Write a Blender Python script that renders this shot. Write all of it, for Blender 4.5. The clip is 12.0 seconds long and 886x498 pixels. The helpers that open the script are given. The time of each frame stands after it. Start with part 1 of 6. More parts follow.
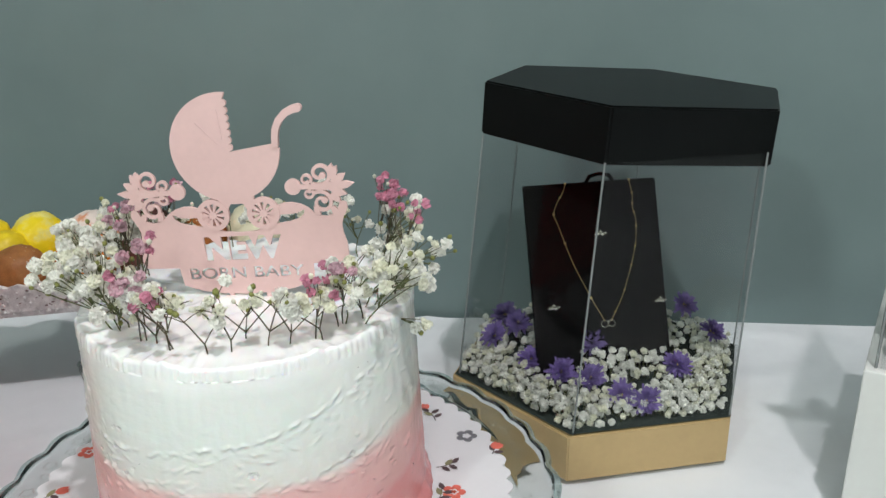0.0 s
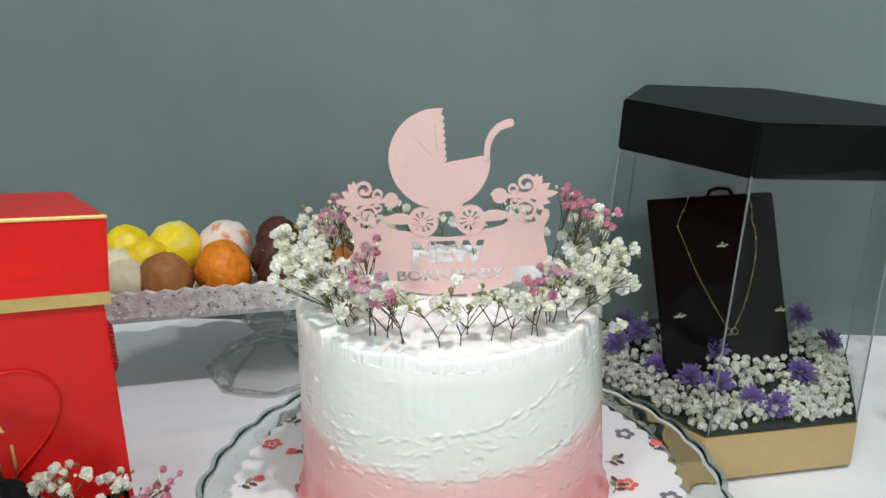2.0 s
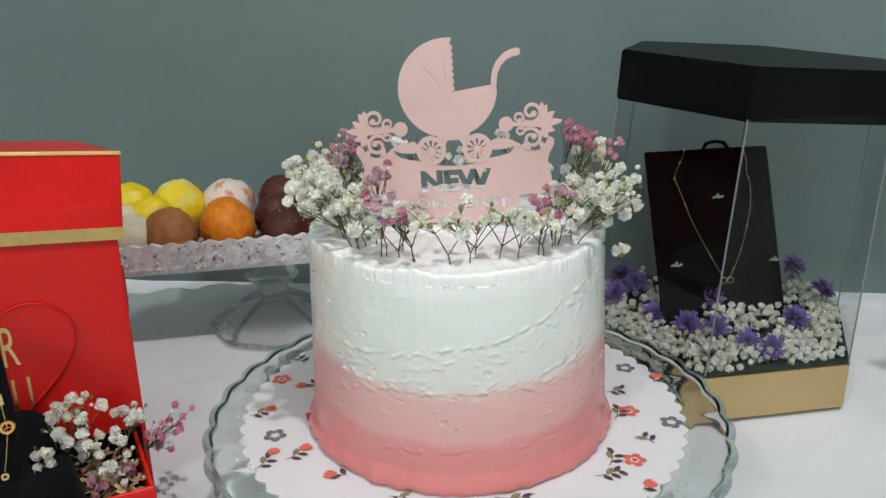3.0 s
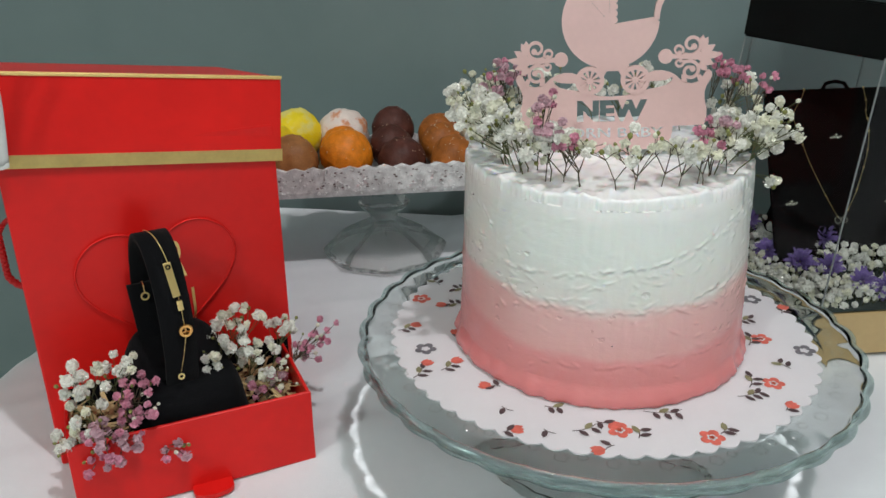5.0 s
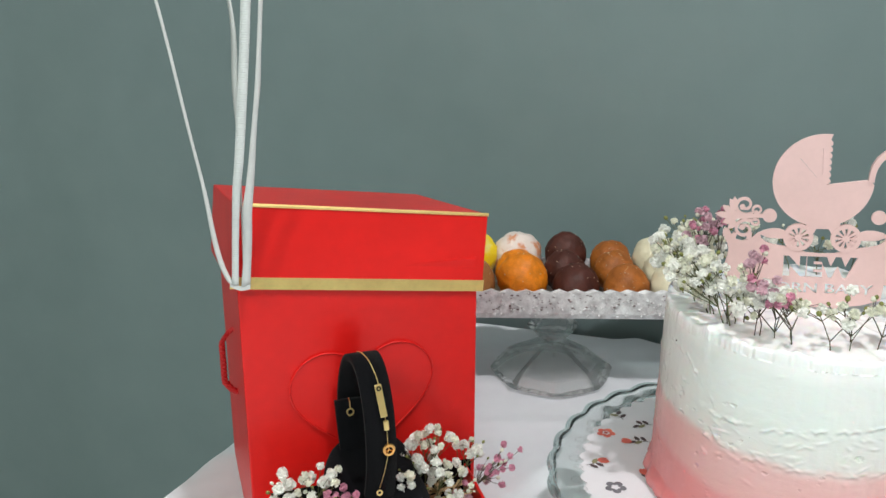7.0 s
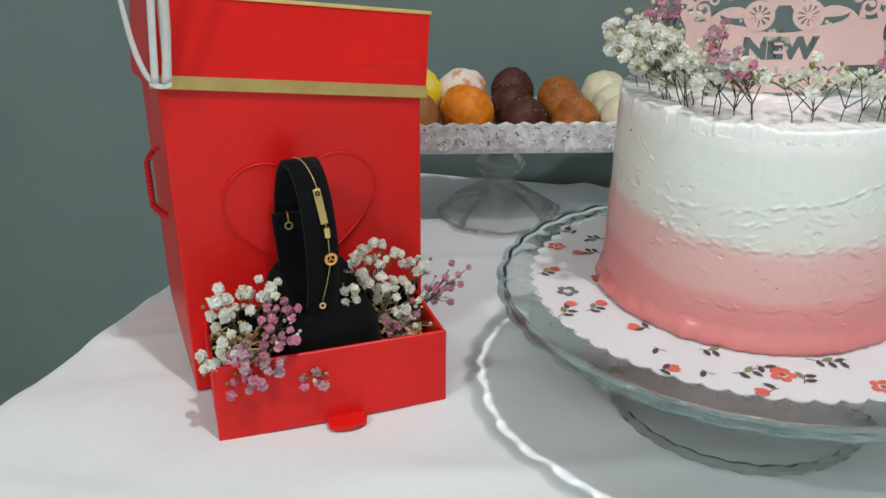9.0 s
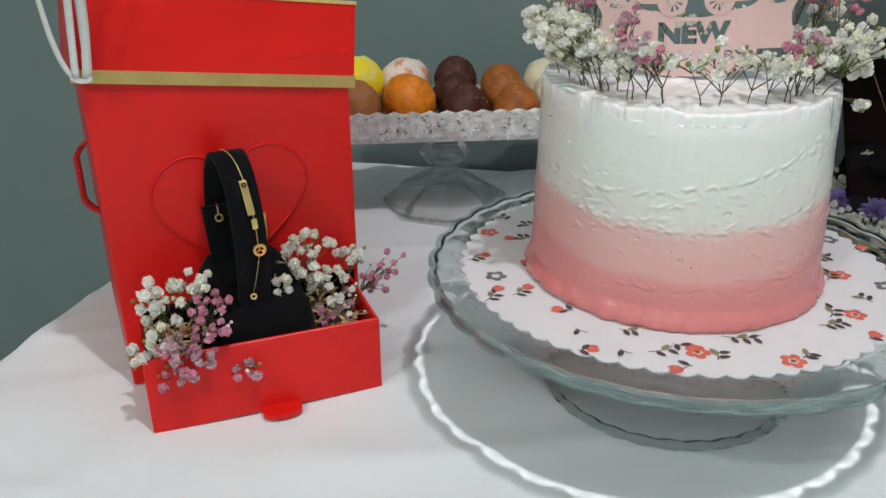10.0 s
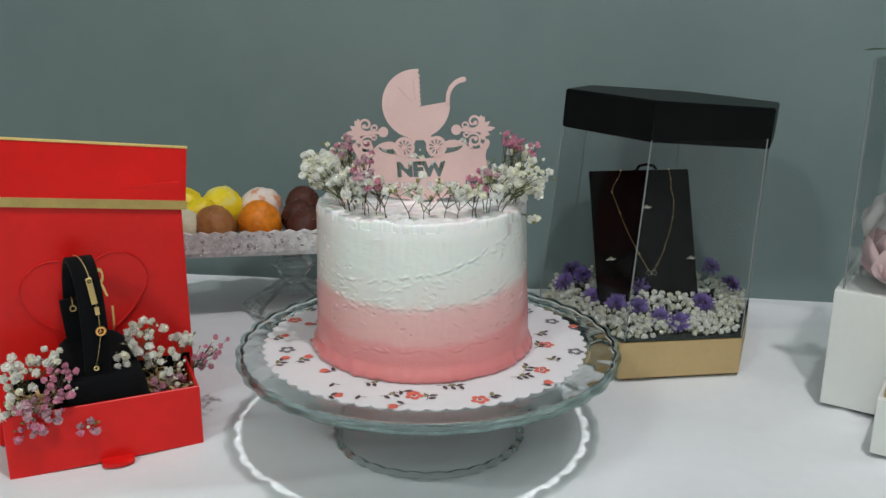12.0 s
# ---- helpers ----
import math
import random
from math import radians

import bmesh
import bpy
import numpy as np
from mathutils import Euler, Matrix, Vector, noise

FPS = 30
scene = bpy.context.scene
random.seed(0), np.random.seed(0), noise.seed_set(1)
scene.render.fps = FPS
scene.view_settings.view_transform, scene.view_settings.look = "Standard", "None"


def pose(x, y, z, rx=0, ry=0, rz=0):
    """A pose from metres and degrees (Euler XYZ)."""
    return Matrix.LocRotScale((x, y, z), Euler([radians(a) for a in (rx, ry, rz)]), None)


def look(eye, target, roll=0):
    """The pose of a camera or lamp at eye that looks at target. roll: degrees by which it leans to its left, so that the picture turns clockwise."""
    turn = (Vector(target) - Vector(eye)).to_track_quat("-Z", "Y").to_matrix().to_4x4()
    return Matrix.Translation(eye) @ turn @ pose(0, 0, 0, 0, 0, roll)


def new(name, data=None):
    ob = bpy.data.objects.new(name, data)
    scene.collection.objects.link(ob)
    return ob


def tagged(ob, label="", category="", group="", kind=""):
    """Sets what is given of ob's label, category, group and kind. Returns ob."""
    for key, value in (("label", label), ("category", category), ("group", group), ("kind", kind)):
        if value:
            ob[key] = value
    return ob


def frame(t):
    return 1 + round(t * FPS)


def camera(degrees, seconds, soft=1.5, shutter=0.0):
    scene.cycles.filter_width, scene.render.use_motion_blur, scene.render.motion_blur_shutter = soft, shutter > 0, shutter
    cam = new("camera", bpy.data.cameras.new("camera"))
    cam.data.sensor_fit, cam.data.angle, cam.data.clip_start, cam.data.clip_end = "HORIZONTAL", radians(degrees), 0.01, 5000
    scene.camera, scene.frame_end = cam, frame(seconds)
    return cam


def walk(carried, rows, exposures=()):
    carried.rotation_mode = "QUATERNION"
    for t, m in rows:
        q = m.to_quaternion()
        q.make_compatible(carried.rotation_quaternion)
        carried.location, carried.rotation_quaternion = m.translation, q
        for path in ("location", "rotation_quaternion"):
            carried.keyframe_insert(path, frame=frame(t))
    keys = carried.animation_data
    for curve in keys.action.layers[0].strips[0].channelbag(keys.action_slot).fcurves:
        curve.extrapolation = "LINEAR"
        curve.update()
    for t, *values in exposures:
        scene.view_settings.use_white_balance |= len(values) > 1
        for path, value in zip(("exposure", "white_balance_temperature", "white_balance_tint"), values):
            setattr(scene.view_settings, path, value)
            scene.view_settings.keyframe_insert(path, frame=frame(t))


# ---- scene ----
cam = camera(55.4, 12.0)
PATH = [
    (0, (0.115, -0.357, 0.35), (-0.018, 1.515, -0.341), -0.9),
    (0.5, (0.087, -0.372, 0.356), (-0.135, 1.501, -0.309), -0.5),
    (1, (0.051, -0.373, 0.36), (-0.121, 1.509, -0.294), -0.5),
    (1.5, (0.029, -0.388, 0.358), (-0.141, 1.494, -0.296), -0.9),
    (2, (0.031, -0.395, 0.356), (-0.147, 1.487, -0.295), -0.9),
    (2.5, (0.03, -0.405, 0.343), (-0.152, 1.477, -0.31), -1.1),
    (3, (0.024, -0.419, 0.328), (-0.133, 1.462, -0.336), -0.9),
    (3.2, (0.023, -0.425, 0.324), (-0.131, 1.442, -0.377), -0.8),
    (4.8, (-0.029, -0.448, 0.326), (-0.209, 1.38, -0.466), 0.3),
    (5, (-0.032, -0.449, 0.328), (-0.289, 1.37, -0.464), -0.4),
    (5.5, (-0.039, -0.451, 0.331), (-0.364, 1.361, -0.45), -0.6),
    (6, (-0.046, -0.457, 0.336), (-0.464, 1.348, -0.416), -0.7),
    (6.5, (-0.064, -0.467, 0.358), (-0.597, 1.359, -0.259), -0.5),
    (6.7, (-0.068, -0.473, 0.36), (-0.628, 1.359, -0.212), -0.0),
    (8.3, (-0.089, -0.469, 0.305), (-0.597, 1.34, -0.38), 0.8),
    (8.5, (-0.086, -0.466, 0.298), (-0.596, 1.325, -0.432), 0.2),
    (9, (-0.075, -0.464, 0.293), (-0.485, 1.326, -0.5), 0.2),
    (9.5, (-0.069, -0.462, 0.295), (-0.4, 1.329, -0.531), 0.5),
    (10, (-0.048, -0.464, 0.294), (-0.398, 1.328, -0.521), -0.4),
    (10.5, (-0.018, -0.487, 0.292), (-0.151, 1.349, -0.492), 0.4),
    (11, (0.003, -0.514, 0.303), (-0.136, 1.329, -0.461), 0.6),
    (11.5, (0.055, -0.572, 0.313), (-0.136, 1.324, -0.297), 1.1),
    (12, (0.085, -0.605, 0.325), (-0.143, 1.309, -0.207), 0.3),
]
EXPOSURES = [(0, -0.1), (2.0, -0.03), (2.5, -0.06), (3.0, -0.28), (3.2, -0.3), (5.5, -0.44), (6.0, -0.38), (6.5, 0.04), (6.7, 0.06), (8.3, 0.08), (8.5, 0.08), (9.0, -0.27), (9.5, -0.32), (10.5, -0.46), (11.0, -0.56), (11.5, -0.6), (12, -0.48)]
walk(cam, [(t, look(eye, target, roll)) for t, eye, target, roll in PATH], EXPOSURES)


# ---- world and light ----
world = bpy.data.worlds.new("room_air")
world.use_nodes = True
world.node_tree.nodes["Background"].inputs[0].default_value = (0.9, 0.95, 1.0, 1)
world.node_tree.nodes["Background"].inputs[1].default_value = 0.05
scene.world = world
scene.view_settings.exposure = 0.0

FLOOR, CEIL = -0.75, 1.85


def lamp(name, at, size, watts, colour, target=None):
    data = bpy.data.lights.new(name, "AREA")
    data.shape, data.size, data.energy, data.color = "DISK", size, watts, colour
    ob = new(name, data)
    ob.matrix_world = look(at, target or (at[0], at[1] + 1e-4, at[2] - 1))
    return ob


KEY_AT = (0.37, -0.53, 1.80)
bulb = bpy.data.lights.new("key_lamp", "POINT")
bulb.energy, bulb.color, bulb.shadow_soft_size = 65, (1.0, 0.975, 0.985), 0.03
bulb.cycles.is_caustics_light = True
new("key_lamp", bulb).location = KEY_AT
lamp("side_lamp", (0.05, -2.4, 1.80), 0.5, 18, (0.87, 1.0, 0.96))
lamp("rear_lamp", (-0.95, -1.8, 1.80), 0.20, 30, (0.88, 1.0, 0.95)).data.cycles.is_caustics_light = True

# ---- materials ----


def mat(name, colour, rough=0.5, metal=0.0, spread=0.08, scale=30.0, bump=0.0, bump_scale=200.0, spec=0.5, coat=0.0,
        sheen=0.0, sss=0.0, tint=None, per_piece=0.0, thin=0.0):
    """A surface with grain and stains at two scales."""
    m = bpy.data.materials.new(name)
    m.use_nodes = True
    nt = m.node_tree
    b = nt.nodes["Principled BSDF"]
    co = nt.nodes.new("ShaderNodeTexCoord")
    n1 = nt.nodes.new("ShaderNodeTexNoise")
    n1.inputs["Scale"].default_value, n1.inputs["Detail"].default_value = scale, 6
    nt.links.new(co.outputs["Object"], n1.inputs["Vector"])
    n2 = nt.nodes.new("ShaderNodeTexNoise")
    n2.inputs["Scale"].default_value, n2.inputs["Detail"].default_value = scale * 9, 3
    nt.links.new(co.outputs["Object"], n2.inputs["Vector"])
    add = nt.nodes.new("ShaderNodeMath")
    add.operation = "MULTIPLY_ADD"
    nt.links.new(n2.outputs["Fac"], add.inputs[0])
    add.inputs[1].default_value = 0.4
    nt.links.new(n1.outputs["Fac"], add.inputs[2])
    ramp = nt.nodes.new("ShaderNodeMapRange")
    ramp.inputs[1].default_value, ramp.inputs[2].default_value = 0.35, 1.05
    nt.links.new(add.outputs[0], ramp.inputs[0])
    mix = nt.nodes.new("ShaderNodeMix")
    mix.data_type = "RGBA"
    lo = [max(0.0, c * (1 - spread * 1.6)) for c in colour]
    hi = [min(1.0, c * (1 + spread)) for c in (tint or colour)]
    mix.inputs[6].default_value, mix.inputs[7].default_value = (*lo, 1), (*hi, 1)
    nt.links.new(ramp.outputs[0], mix.inputs[0])
    out = mix.outputs[2]
    if per_piece:
        info = nt.nodes.new("ShaderNodeObjectInfo")
        hsv = nt.nodes.new("ShaderNodeHueSaturation")
        mr = nt.nodes.new("ShaderNodeMapRange")
        mr.inputs[3].default_value, mr.inputs[4].default_value = 1 - per_piece, 1 + per_piece * 0.6
        nt.links.new(info.outputs["Random"], mr.inputs[0])
        nt.links.new(mr.outputs[0], hsv.inputs["Value"])
        nt.links.new(out, hsv.inputs["Color"])
        out = hsv.outputs[0]
    nt.links.new(out, b.inputs["Base Color"])
    b.inputs["Roughness"].default_value, b.inputs["Metallic"].default_value = rough, metal
    b.inputs["Specular IOR Level"].default_value, b.inputs["Coat Weight"].default_value = spec, coat
    b.inputs["Sheen Weight"].default_value = sheen
    if sss:
        b.inputs["Subsurface Weight"].default_value = sss
        b.inputs["Subsurface Scale"].default_value = 0.004
    if thin:
        tl = nt.nodes.new("ShaderNodeBsdfTranslucent")
        nt.links.new(out, tl.inputs[0])
        mx = nt.nodes.new("ShaderNodeMixShader")
        mx.inputs[0].default_value = thin
        nt.links.new(b.outputs[0], mx.inputs[1])
        nt.links.new(tl.outputs[0], mx.inputs[2])
        nt.links.new(mx.outputs[0], nt.nodes["Material Output"].inputs[0])
    if bump:
        n3 = nt.nodes.new("ShaderNodeTexNoise")
        n3.inputs["Scale"].default_value, n3.inputs["Detail"].default_value = bump_scale, 5
        nt.links.new(co.outputs["Object"], n3.inputs["Vector"])
        bp = nt.nodes.new("ShaderNodeBump")
        bp.inputs["Strength"].default_value, bp.inputs["Distance"].default_value = bump, 0.001
        nt.links.new(n3.outputs["Fac"], bp.inputs["Height"])
        nt.links.new(bp.outputs[0], b.inputs["Normal"])
    return m


def clear(name, colour, gloss=1.0, rough=0.02, bump=0.0, bump_scale=120.0):
    """Clear sheet: straight-through light, with a Fresnel gloss over it."""
    m = bpy.data.materials.new(name)
    m.use_nodes = True
    nt = m.node_tree
    nt.nodes.remove(nt.nodes["Principled BSDF"])
    t = nt.nodes.new("ShaderNodeBsdfTransparent")
    t.inputs[0].default_value = (*colour, 1)
    g = nt.nodes.new("ShaderNodeBsdfGlossy")
    g.inputs["Roughness"].default_value = rough
    f = nt.nodes.new("ShaderNodeLayerWeight")
    f.inputs["Blend"].default_value = 0.5
    power = nt.nodes.new("ShaderNodeMath")
    power.operation = "POWER"
    nt.links.new(f.outputs["Facing"], power.inputs[0])
    power.inputs[1].default_value = 4.0
    mul = nt.nodes.new("ShaderNodeMath")
    mul.operation, mul.use_clamp = "MULTIPLY_ADD", True
    mul.inputs[1].default_value, mul.inputs[2].default_value = 0.55 * gloss, 0.035 * gloss
    nt.links.new(power.outputs[0], mul.inputs[0])
    mx = nt.nodes.new("ShaderNodeMixShader")
    nt.links.new(mul.outputs[0], mx.inputs[0])
    nt.links.new(t.outputs[0], mx.inputs[1])
    nt.links.new(g.outputs[0], mx.inputs[2])
    if bump:
        co = nt.nodes.new("ShaderNodeTexCoord")
        n3 = nt.nodes.new("ShaderNodeTexNoise")
        n3.inputs["Scale"].default_value = bump_scale
        nt.links.new(co.outputs["Object"], n3.inputs["Vector"])
        bp = nt.nodes.new("ShaderNodeBump")
        bp.inputs["Strength"].default_value, bp.inputs["Distance"].default_value = bump, 0.001
        nt.links.new(n3.outputs["Fac"], bp.inputs["Height"])
        nt.links.new(bp.outputs[0], g.inputs["Normal"])
        nt.links.new(bp.outputs[0], f.inputs["Normal"])
    nt.links.new(mx.outputs[0], nt.nodes["Material Output"].inputs[0])
    return m


def glass(name, colour, rough=0.0, ior=1.48, straight=0.0):
    m = bpy.data.materials.new(name)
    m.use_nodes = True
    nt = m.node_tree
    nt.nodes.remove(nt.nodes["Principled BSDF"])
    g = nt.nodes.new("ShaderNodeBsdfGlass")
    g.distribution = "GGX"
    g.inputs["Color"].default_value = (*colour, 1)
    g.inputs["Roughness"].default_value, g.inputs["IOR"].default_value = rough, ior
    out = g.outputs[0]
    if straight:
        t = nt.nodes.new("ShaderNodeBsdfTransparent")
        t.inputs[0].default_value = (*colour, 1)
        mx = nt.nodes.new("ShaderNodeMixShader")
        mx.inputs[0].default_value = straight
        nt.links.new(g.outputs[0], mx.inputs[1])
        nt.links.new(t.outputs[0], mx.inputs[2])
        out = mx.outputs[0]
    nt.links.new(out, nt.nodes["Material Output"].inputs[0])
    return m


def cake_mat():
    """Whipped cream spread in bands: white, pink and a deep salmon foot, with pits and spatula streaks."""
    m = bpy.data.materials.new("cream")
    m.use_nodes = True
    nt = m.node_tree
    b = nt.nodes["Principled BSDF"]

    def node(kind, **values):
        n = nt.nodes.new(kind)
        for k, v in values.items():
            n.inputs[k].default_value = v
        return n

    def maths(op, a, c, e=None):
        n = nt.nodes.new("ShaderNodeMath")
        n.operation = op
        for k, v in enumerate((a, c, e)):
            if v is None:
                continue
            if isinstance(v, (int, float)):
                n.inputs[k].default_value = v
            else:
                nt.links.new(v, n.inputs[k])
        return n.outputs[0]

    def stretch(x, y, z):
        n = node("ShaderNodeMapping", Scale=(x, y, z))
        nt.links.new(co.outputs["Object"], n.inputs[0])
        return n.outputs[0]
    co = nt.nodes.new("ShaderNodeTexCoord")
    sep = nt.nodes.new("ShaderNodeSeparateXYZ")
    nt.links.new(co.outputs["Object"], sep.inputs[0])
    blur = node("ShaderNodeTexNoise", Scale=1.0, Detail=4.0)
    nt.links.new(stretch(22, 22, 40), blur.inputs["Vector"])
    grain = node("ShaderNodeTexNoise", Scale=1.0, Detail=3.0)
    nt.links.new(stretch(120, 120, 260), grain.inputs["Vector"])
    level = maths("MULTIPLY_ADD", sep.outputs["Y"], -0.17, sep.outputs["Z"])
    level = maths("MULTIPLY_ADD", blur.outputs["Fac"], 0.012, level)
    level = maths("MULTIPLY_ADD", grain.outputs["Fac"], 0.003, level)
    mr = nt.nodes.new("ShaderNodeMapRange")
    mr.inputs[1].default_value, mr.inputs[2].default_value = 0.0233, 0.1233
    nt.links.new(level, mr.inputs[0])
    cr = nt.nodes.new("ShaderNodeValToRGB")
    nt.links.new(mr.outputs[0], cr.inputs[0])
    e = cr.color_ramp.elements
    stops = [(0.0, (0.73, 0.23, 0.232)), (0.215, (0.745, 0.295, 0.292)), (0.262, (0.755, 0.40, 0.388)), (0.455, (0.76, 0.455, 0.44)),
             (0.487, (0.745, 0.54, 0.52)), (0.522, (0.735, 0.705, 0.67)), (0.75, (0.76, 0.79, 0.755)), (0.93, (0.80, 0.82, 0.79)), (1.0, (0.90, 0.90, 0.885))]
    e[0].position, e[0].color = stops[0][0], (*stops[0][1], 1)
    e[1].position, e[1].color = stops[-1][0], (*stops[-1][1], 1)
    for q, c in stops[1:-1]:
        n = e.new(q)
        n.color = (*c, 1)
    # top painted whiter than the sides: strong overhead light put into the colour
    coat = nt.nodes.new("ShaderNodeMapRange")
    coat.inputs[1].default_value, coat.inputs[2].default_value = 0.1080, 0.1100
    nt.links.new(sep.outputs["Z"], coat.inputs[0])
    over = nt.nodes.new("ShaderNodeMix")
    over.data_type = "RGBA"
    nt.links.new(coat.outputs[0], over.inputs[0])
    nt.links.new(cr.outputs[0], over.inputs[6])
    over.inputs[7].default_value = (0.92, 0.915, 0.92, 1)
    nt.links.new(over.outputs[2], b.inputs["Base Color"])
    # pits: a share of the cells, in clusters
    bend = node("ShaderNodeTexNoise", Scale=1.0, Detail=2.0)
    nt.links.new(stretch(260, 260, 260), bend.inputs["Vector"])
    bent = nt.nodes.new("ShaderNodeVectorMath")
    bent.operation = "ADD"
    nt.links.new(stretch(190, 190, 300), bent.inputs[0])
    nt.links.new(bend.outputs["Color"], bent.inputs[1])
    cells = nt.nodes.new("ShaderNodeTexVoronoi")
    nt.links.new(bent.outputs[0], cells.inputs["Vector"])
    cells.inputs["Scale"].default_value = 1.0
    patch = node("ShaderNodeTexNoise", Scale=1.0, Detail=1.0)
    nt.links.new(stretch(27, 27, 36), patch.inputs["Vector"])
    pick = nt.nodes.new("ShaderNodeSeparateColor")
    nt.links.new(cells.outputs["Color"], pick.inputs[0])
    belt = nt.nodes.new("ShaderNodeMapRange")
    belt.inputs[1].default_value, belt.inputs[2].default_value = 0.036, 0.012
    nt.links.new(maths("ABSOLUTE", maths("SUBTRACT", sep.outputs["Z"], 0.060), 0), belt.inputs[0])
    score = maths("MULTIPLY_ADD", patch.outputs["Fac"], 0.9, maths("MULTIPLY", pick.outputs[0], 0.55))
    few = maths("GREATER_THAN", maths("MULTIPLY_ADD", belt.outputs[0], 0.17, score), 1.13)
    hole = nt.nodes.new("ShaderNodeMapRange")
    hole.inputs[1].default_value, hole.inputs[2].default_value = 0.15, 0.45
    hole.inputs[3].default_value, hole.inputs[4].default_value = -1.0, 0.0
    nt.links.new(cells.outputs["Distance"], hole.inputs[0])
    pits = maths("MULTIPLY", hole.outputs[0], few)
    streak = node("ShaderNodeTexNoise", Scale=1.0, Detail=5.0)
    nt.links.new(stretch(95, 95, 12), streak.inputs["Vector"])
    swipe = node("ShaderNodeTexNoise", Scale=1.0, Detail=4.0)
    nt.links.new(stretch(14, 14, 90), swipe.inputs["Vector"])
    height = maths("MULTIPLY_ADD", pits, 0.5, maths("MULTIPLY", streak.outputs["Fac"], 0.32))
    height = maths("MULTIPLY_ADD", swipe.outputs["Fac"], 0.25, height)
    height = maths("MULTIPLY_ADD", grain.outputs["Fac"], 0.14, height)
    crumple = node("ShaderNodeTexNoise", Scale=1.0, Detail=7.0, Roughness=0.6, Distortion=0.8)
    nt.links.new(stretch(62, 62, 95), crumple.inputs["Vector"])
    height = maths("MULTIPLY_ADD", crumple.outputs["Fac"], 0.35, height)
    bp = nt.nodes.new("ShaderNodeBump")
    bp.inputs["Strength"].default_value, bp.inputs["Distance"].default_value = 0.9, 0.0012
    nt.links.new(height, bp.inputs["Height"])
    nt.links.new(bp.outputs[0], b.inputs["Normal"])
    b.inputs["Roughness"].default_value, b.inputs["Specular IOR Level"].default_value = 0.24, 0.62
    b.inputs["Subsurface Weight"].default_value, b.inputs["Subsurface Scale"].default_value = 0.12, 0.002
    return m


def marbled(name, pale, strong, lo=0.50, hi=0.60):
    """Two colours that run into each other in patches, with a powdery face."""
    m = mat(name, pale, rough=0.6, spread=0.08, scale=120, bump=0.5, bump_scale=400)
    nt = m.node_tree
    b = nt.nodes["Principled BSDF"]
    base = b.inputs["Base Color"].links[0].from_socket
    co = nt.nodes.new("ShaderNodeTexCoord")
    n = nt.nodes.new("ShaderNodeTexNoise")
    n.inputs["Scale"].default_value, n.inputs["Detail"].default_value, n.inputs["Roughness"].default_value = 60, 6, 0.65
    nt.links.new(co.outputs["Object"], n.inputs["Vector"])
    r = nt.nodes.new("ShaderNodeMapRange")
    r.inputs[1].default_value, r.inputs[2].default_value = lo, hi
    nt.links.new(n.outputs["Fac"], r.inputs[0])
    mix = nt.nodes.new("ShaderNodeMix")
    mix.data_type = "RGBA"
    nt.links.new(r.outputs[0], mix.inputs[0])
    nt.links.new(base, mix.inputs[6])
    mix.inputs[7].default_value = (*strong, 1)
    nt.links.new(mix.outputs[2], b.inputs["Base Color"])
    return m


CLOTH = mat("white_tablecloth", (0.75, 0.77, 0.80), rough=0.85, spread=0.04, scale=9, bump=0.12, bump_scale=900, sheen=0.1)
WALL = mat("blue_grey_paint", (0.163, 0.226, 0.231), rough=0.55, spread=0.10, scale=1.6, bump=0.06, bump_scale=60, tint=(0.177, 0.233, 0.232))
PLAIN = mat("pale_plaster", (0.62, 0.62, 0.60), rough=0.8, spread=0.05, scale=3)
FLOORM = mat("floor_tile", (0.35, 0.33, 0.30), rough=0.4, spread=0.1, scale=4)
WOOD = mat("table_board", (0.30, 0.20, 0.12), rough=0.5, spread=0.2, scale=12)
RED = mat("red_card", (0.68, 0.010, 0.008), rough=0.36, spread=0.10, scale=14, bump=0.04, bump_scale=700, spec=0.32)
REDCORD = mat("red_cord", (0.50, 0.010, 0.012), rough=0.6)
GOLD = mat("gold_foil", (0.95, 0.68, 0.26), rough=0.34, metal=1.0, spread=0.12, scale=60)
CHAIN = mat("gold_chain", (0.95, 0.70, 0.30), rough=0.36, metal=1.0)
ROSEGOLD = mat("rose_gold_charm", (0.85, 0.45, 0.15), rough=0.25, metal=1.0)
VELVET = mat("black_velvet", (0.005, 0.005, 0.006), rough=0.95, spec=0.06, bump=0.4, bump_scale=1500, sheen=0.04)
BLACKCARD = mat("black_card", (0.0035, 0.0045, 0.0045), rough=0.38, spread=0.2, scale=20, spec=0.09, bump=0.03, bump_scale=500)
DARKSUEDE = mat("black_suede", (0.005, 0.0042, 0.0045), rough=0.9, spec=0.08)
KRAFT = mat("gold_kraft_card", (0.50, 0.355, 0.17), rough=0.55, spread=0.07, scale=25, bump=0.05, bump_scale=800)
WHITECARD = mat("white_card", (0.72, 0.73, 0.71), rough=0.45, spread=0.03, scale=20)
PAPER = mat("white_paper", (0.89, 0.87, 0.90), rough=0.75, spread=0.02, scale=40, thin=0.28)
PRINTRED = mat("red_print", (0.72, 0.15, 0.11), rough=0.7, spread=0.25, scale=150)
PRINTDARK = mat("brown_print", (0.09, 0.055, 0.06), rough=0.7, spread=0.2, scale=150)
PRINTBROWN = mat("rust_print", (0.45, 0.07, 0.03), rough=0.7, spread=0.2, scale=150)
PRINTGREY = mat("grey_print", (0.17, 0.16, 0.18), rough=0.7, spread=0.2, scale=150)
PRINTOLIVE = mat("olive_print", (0.26, 0.24, 0.13), rough=0.7, spread=0.2, scale=150)
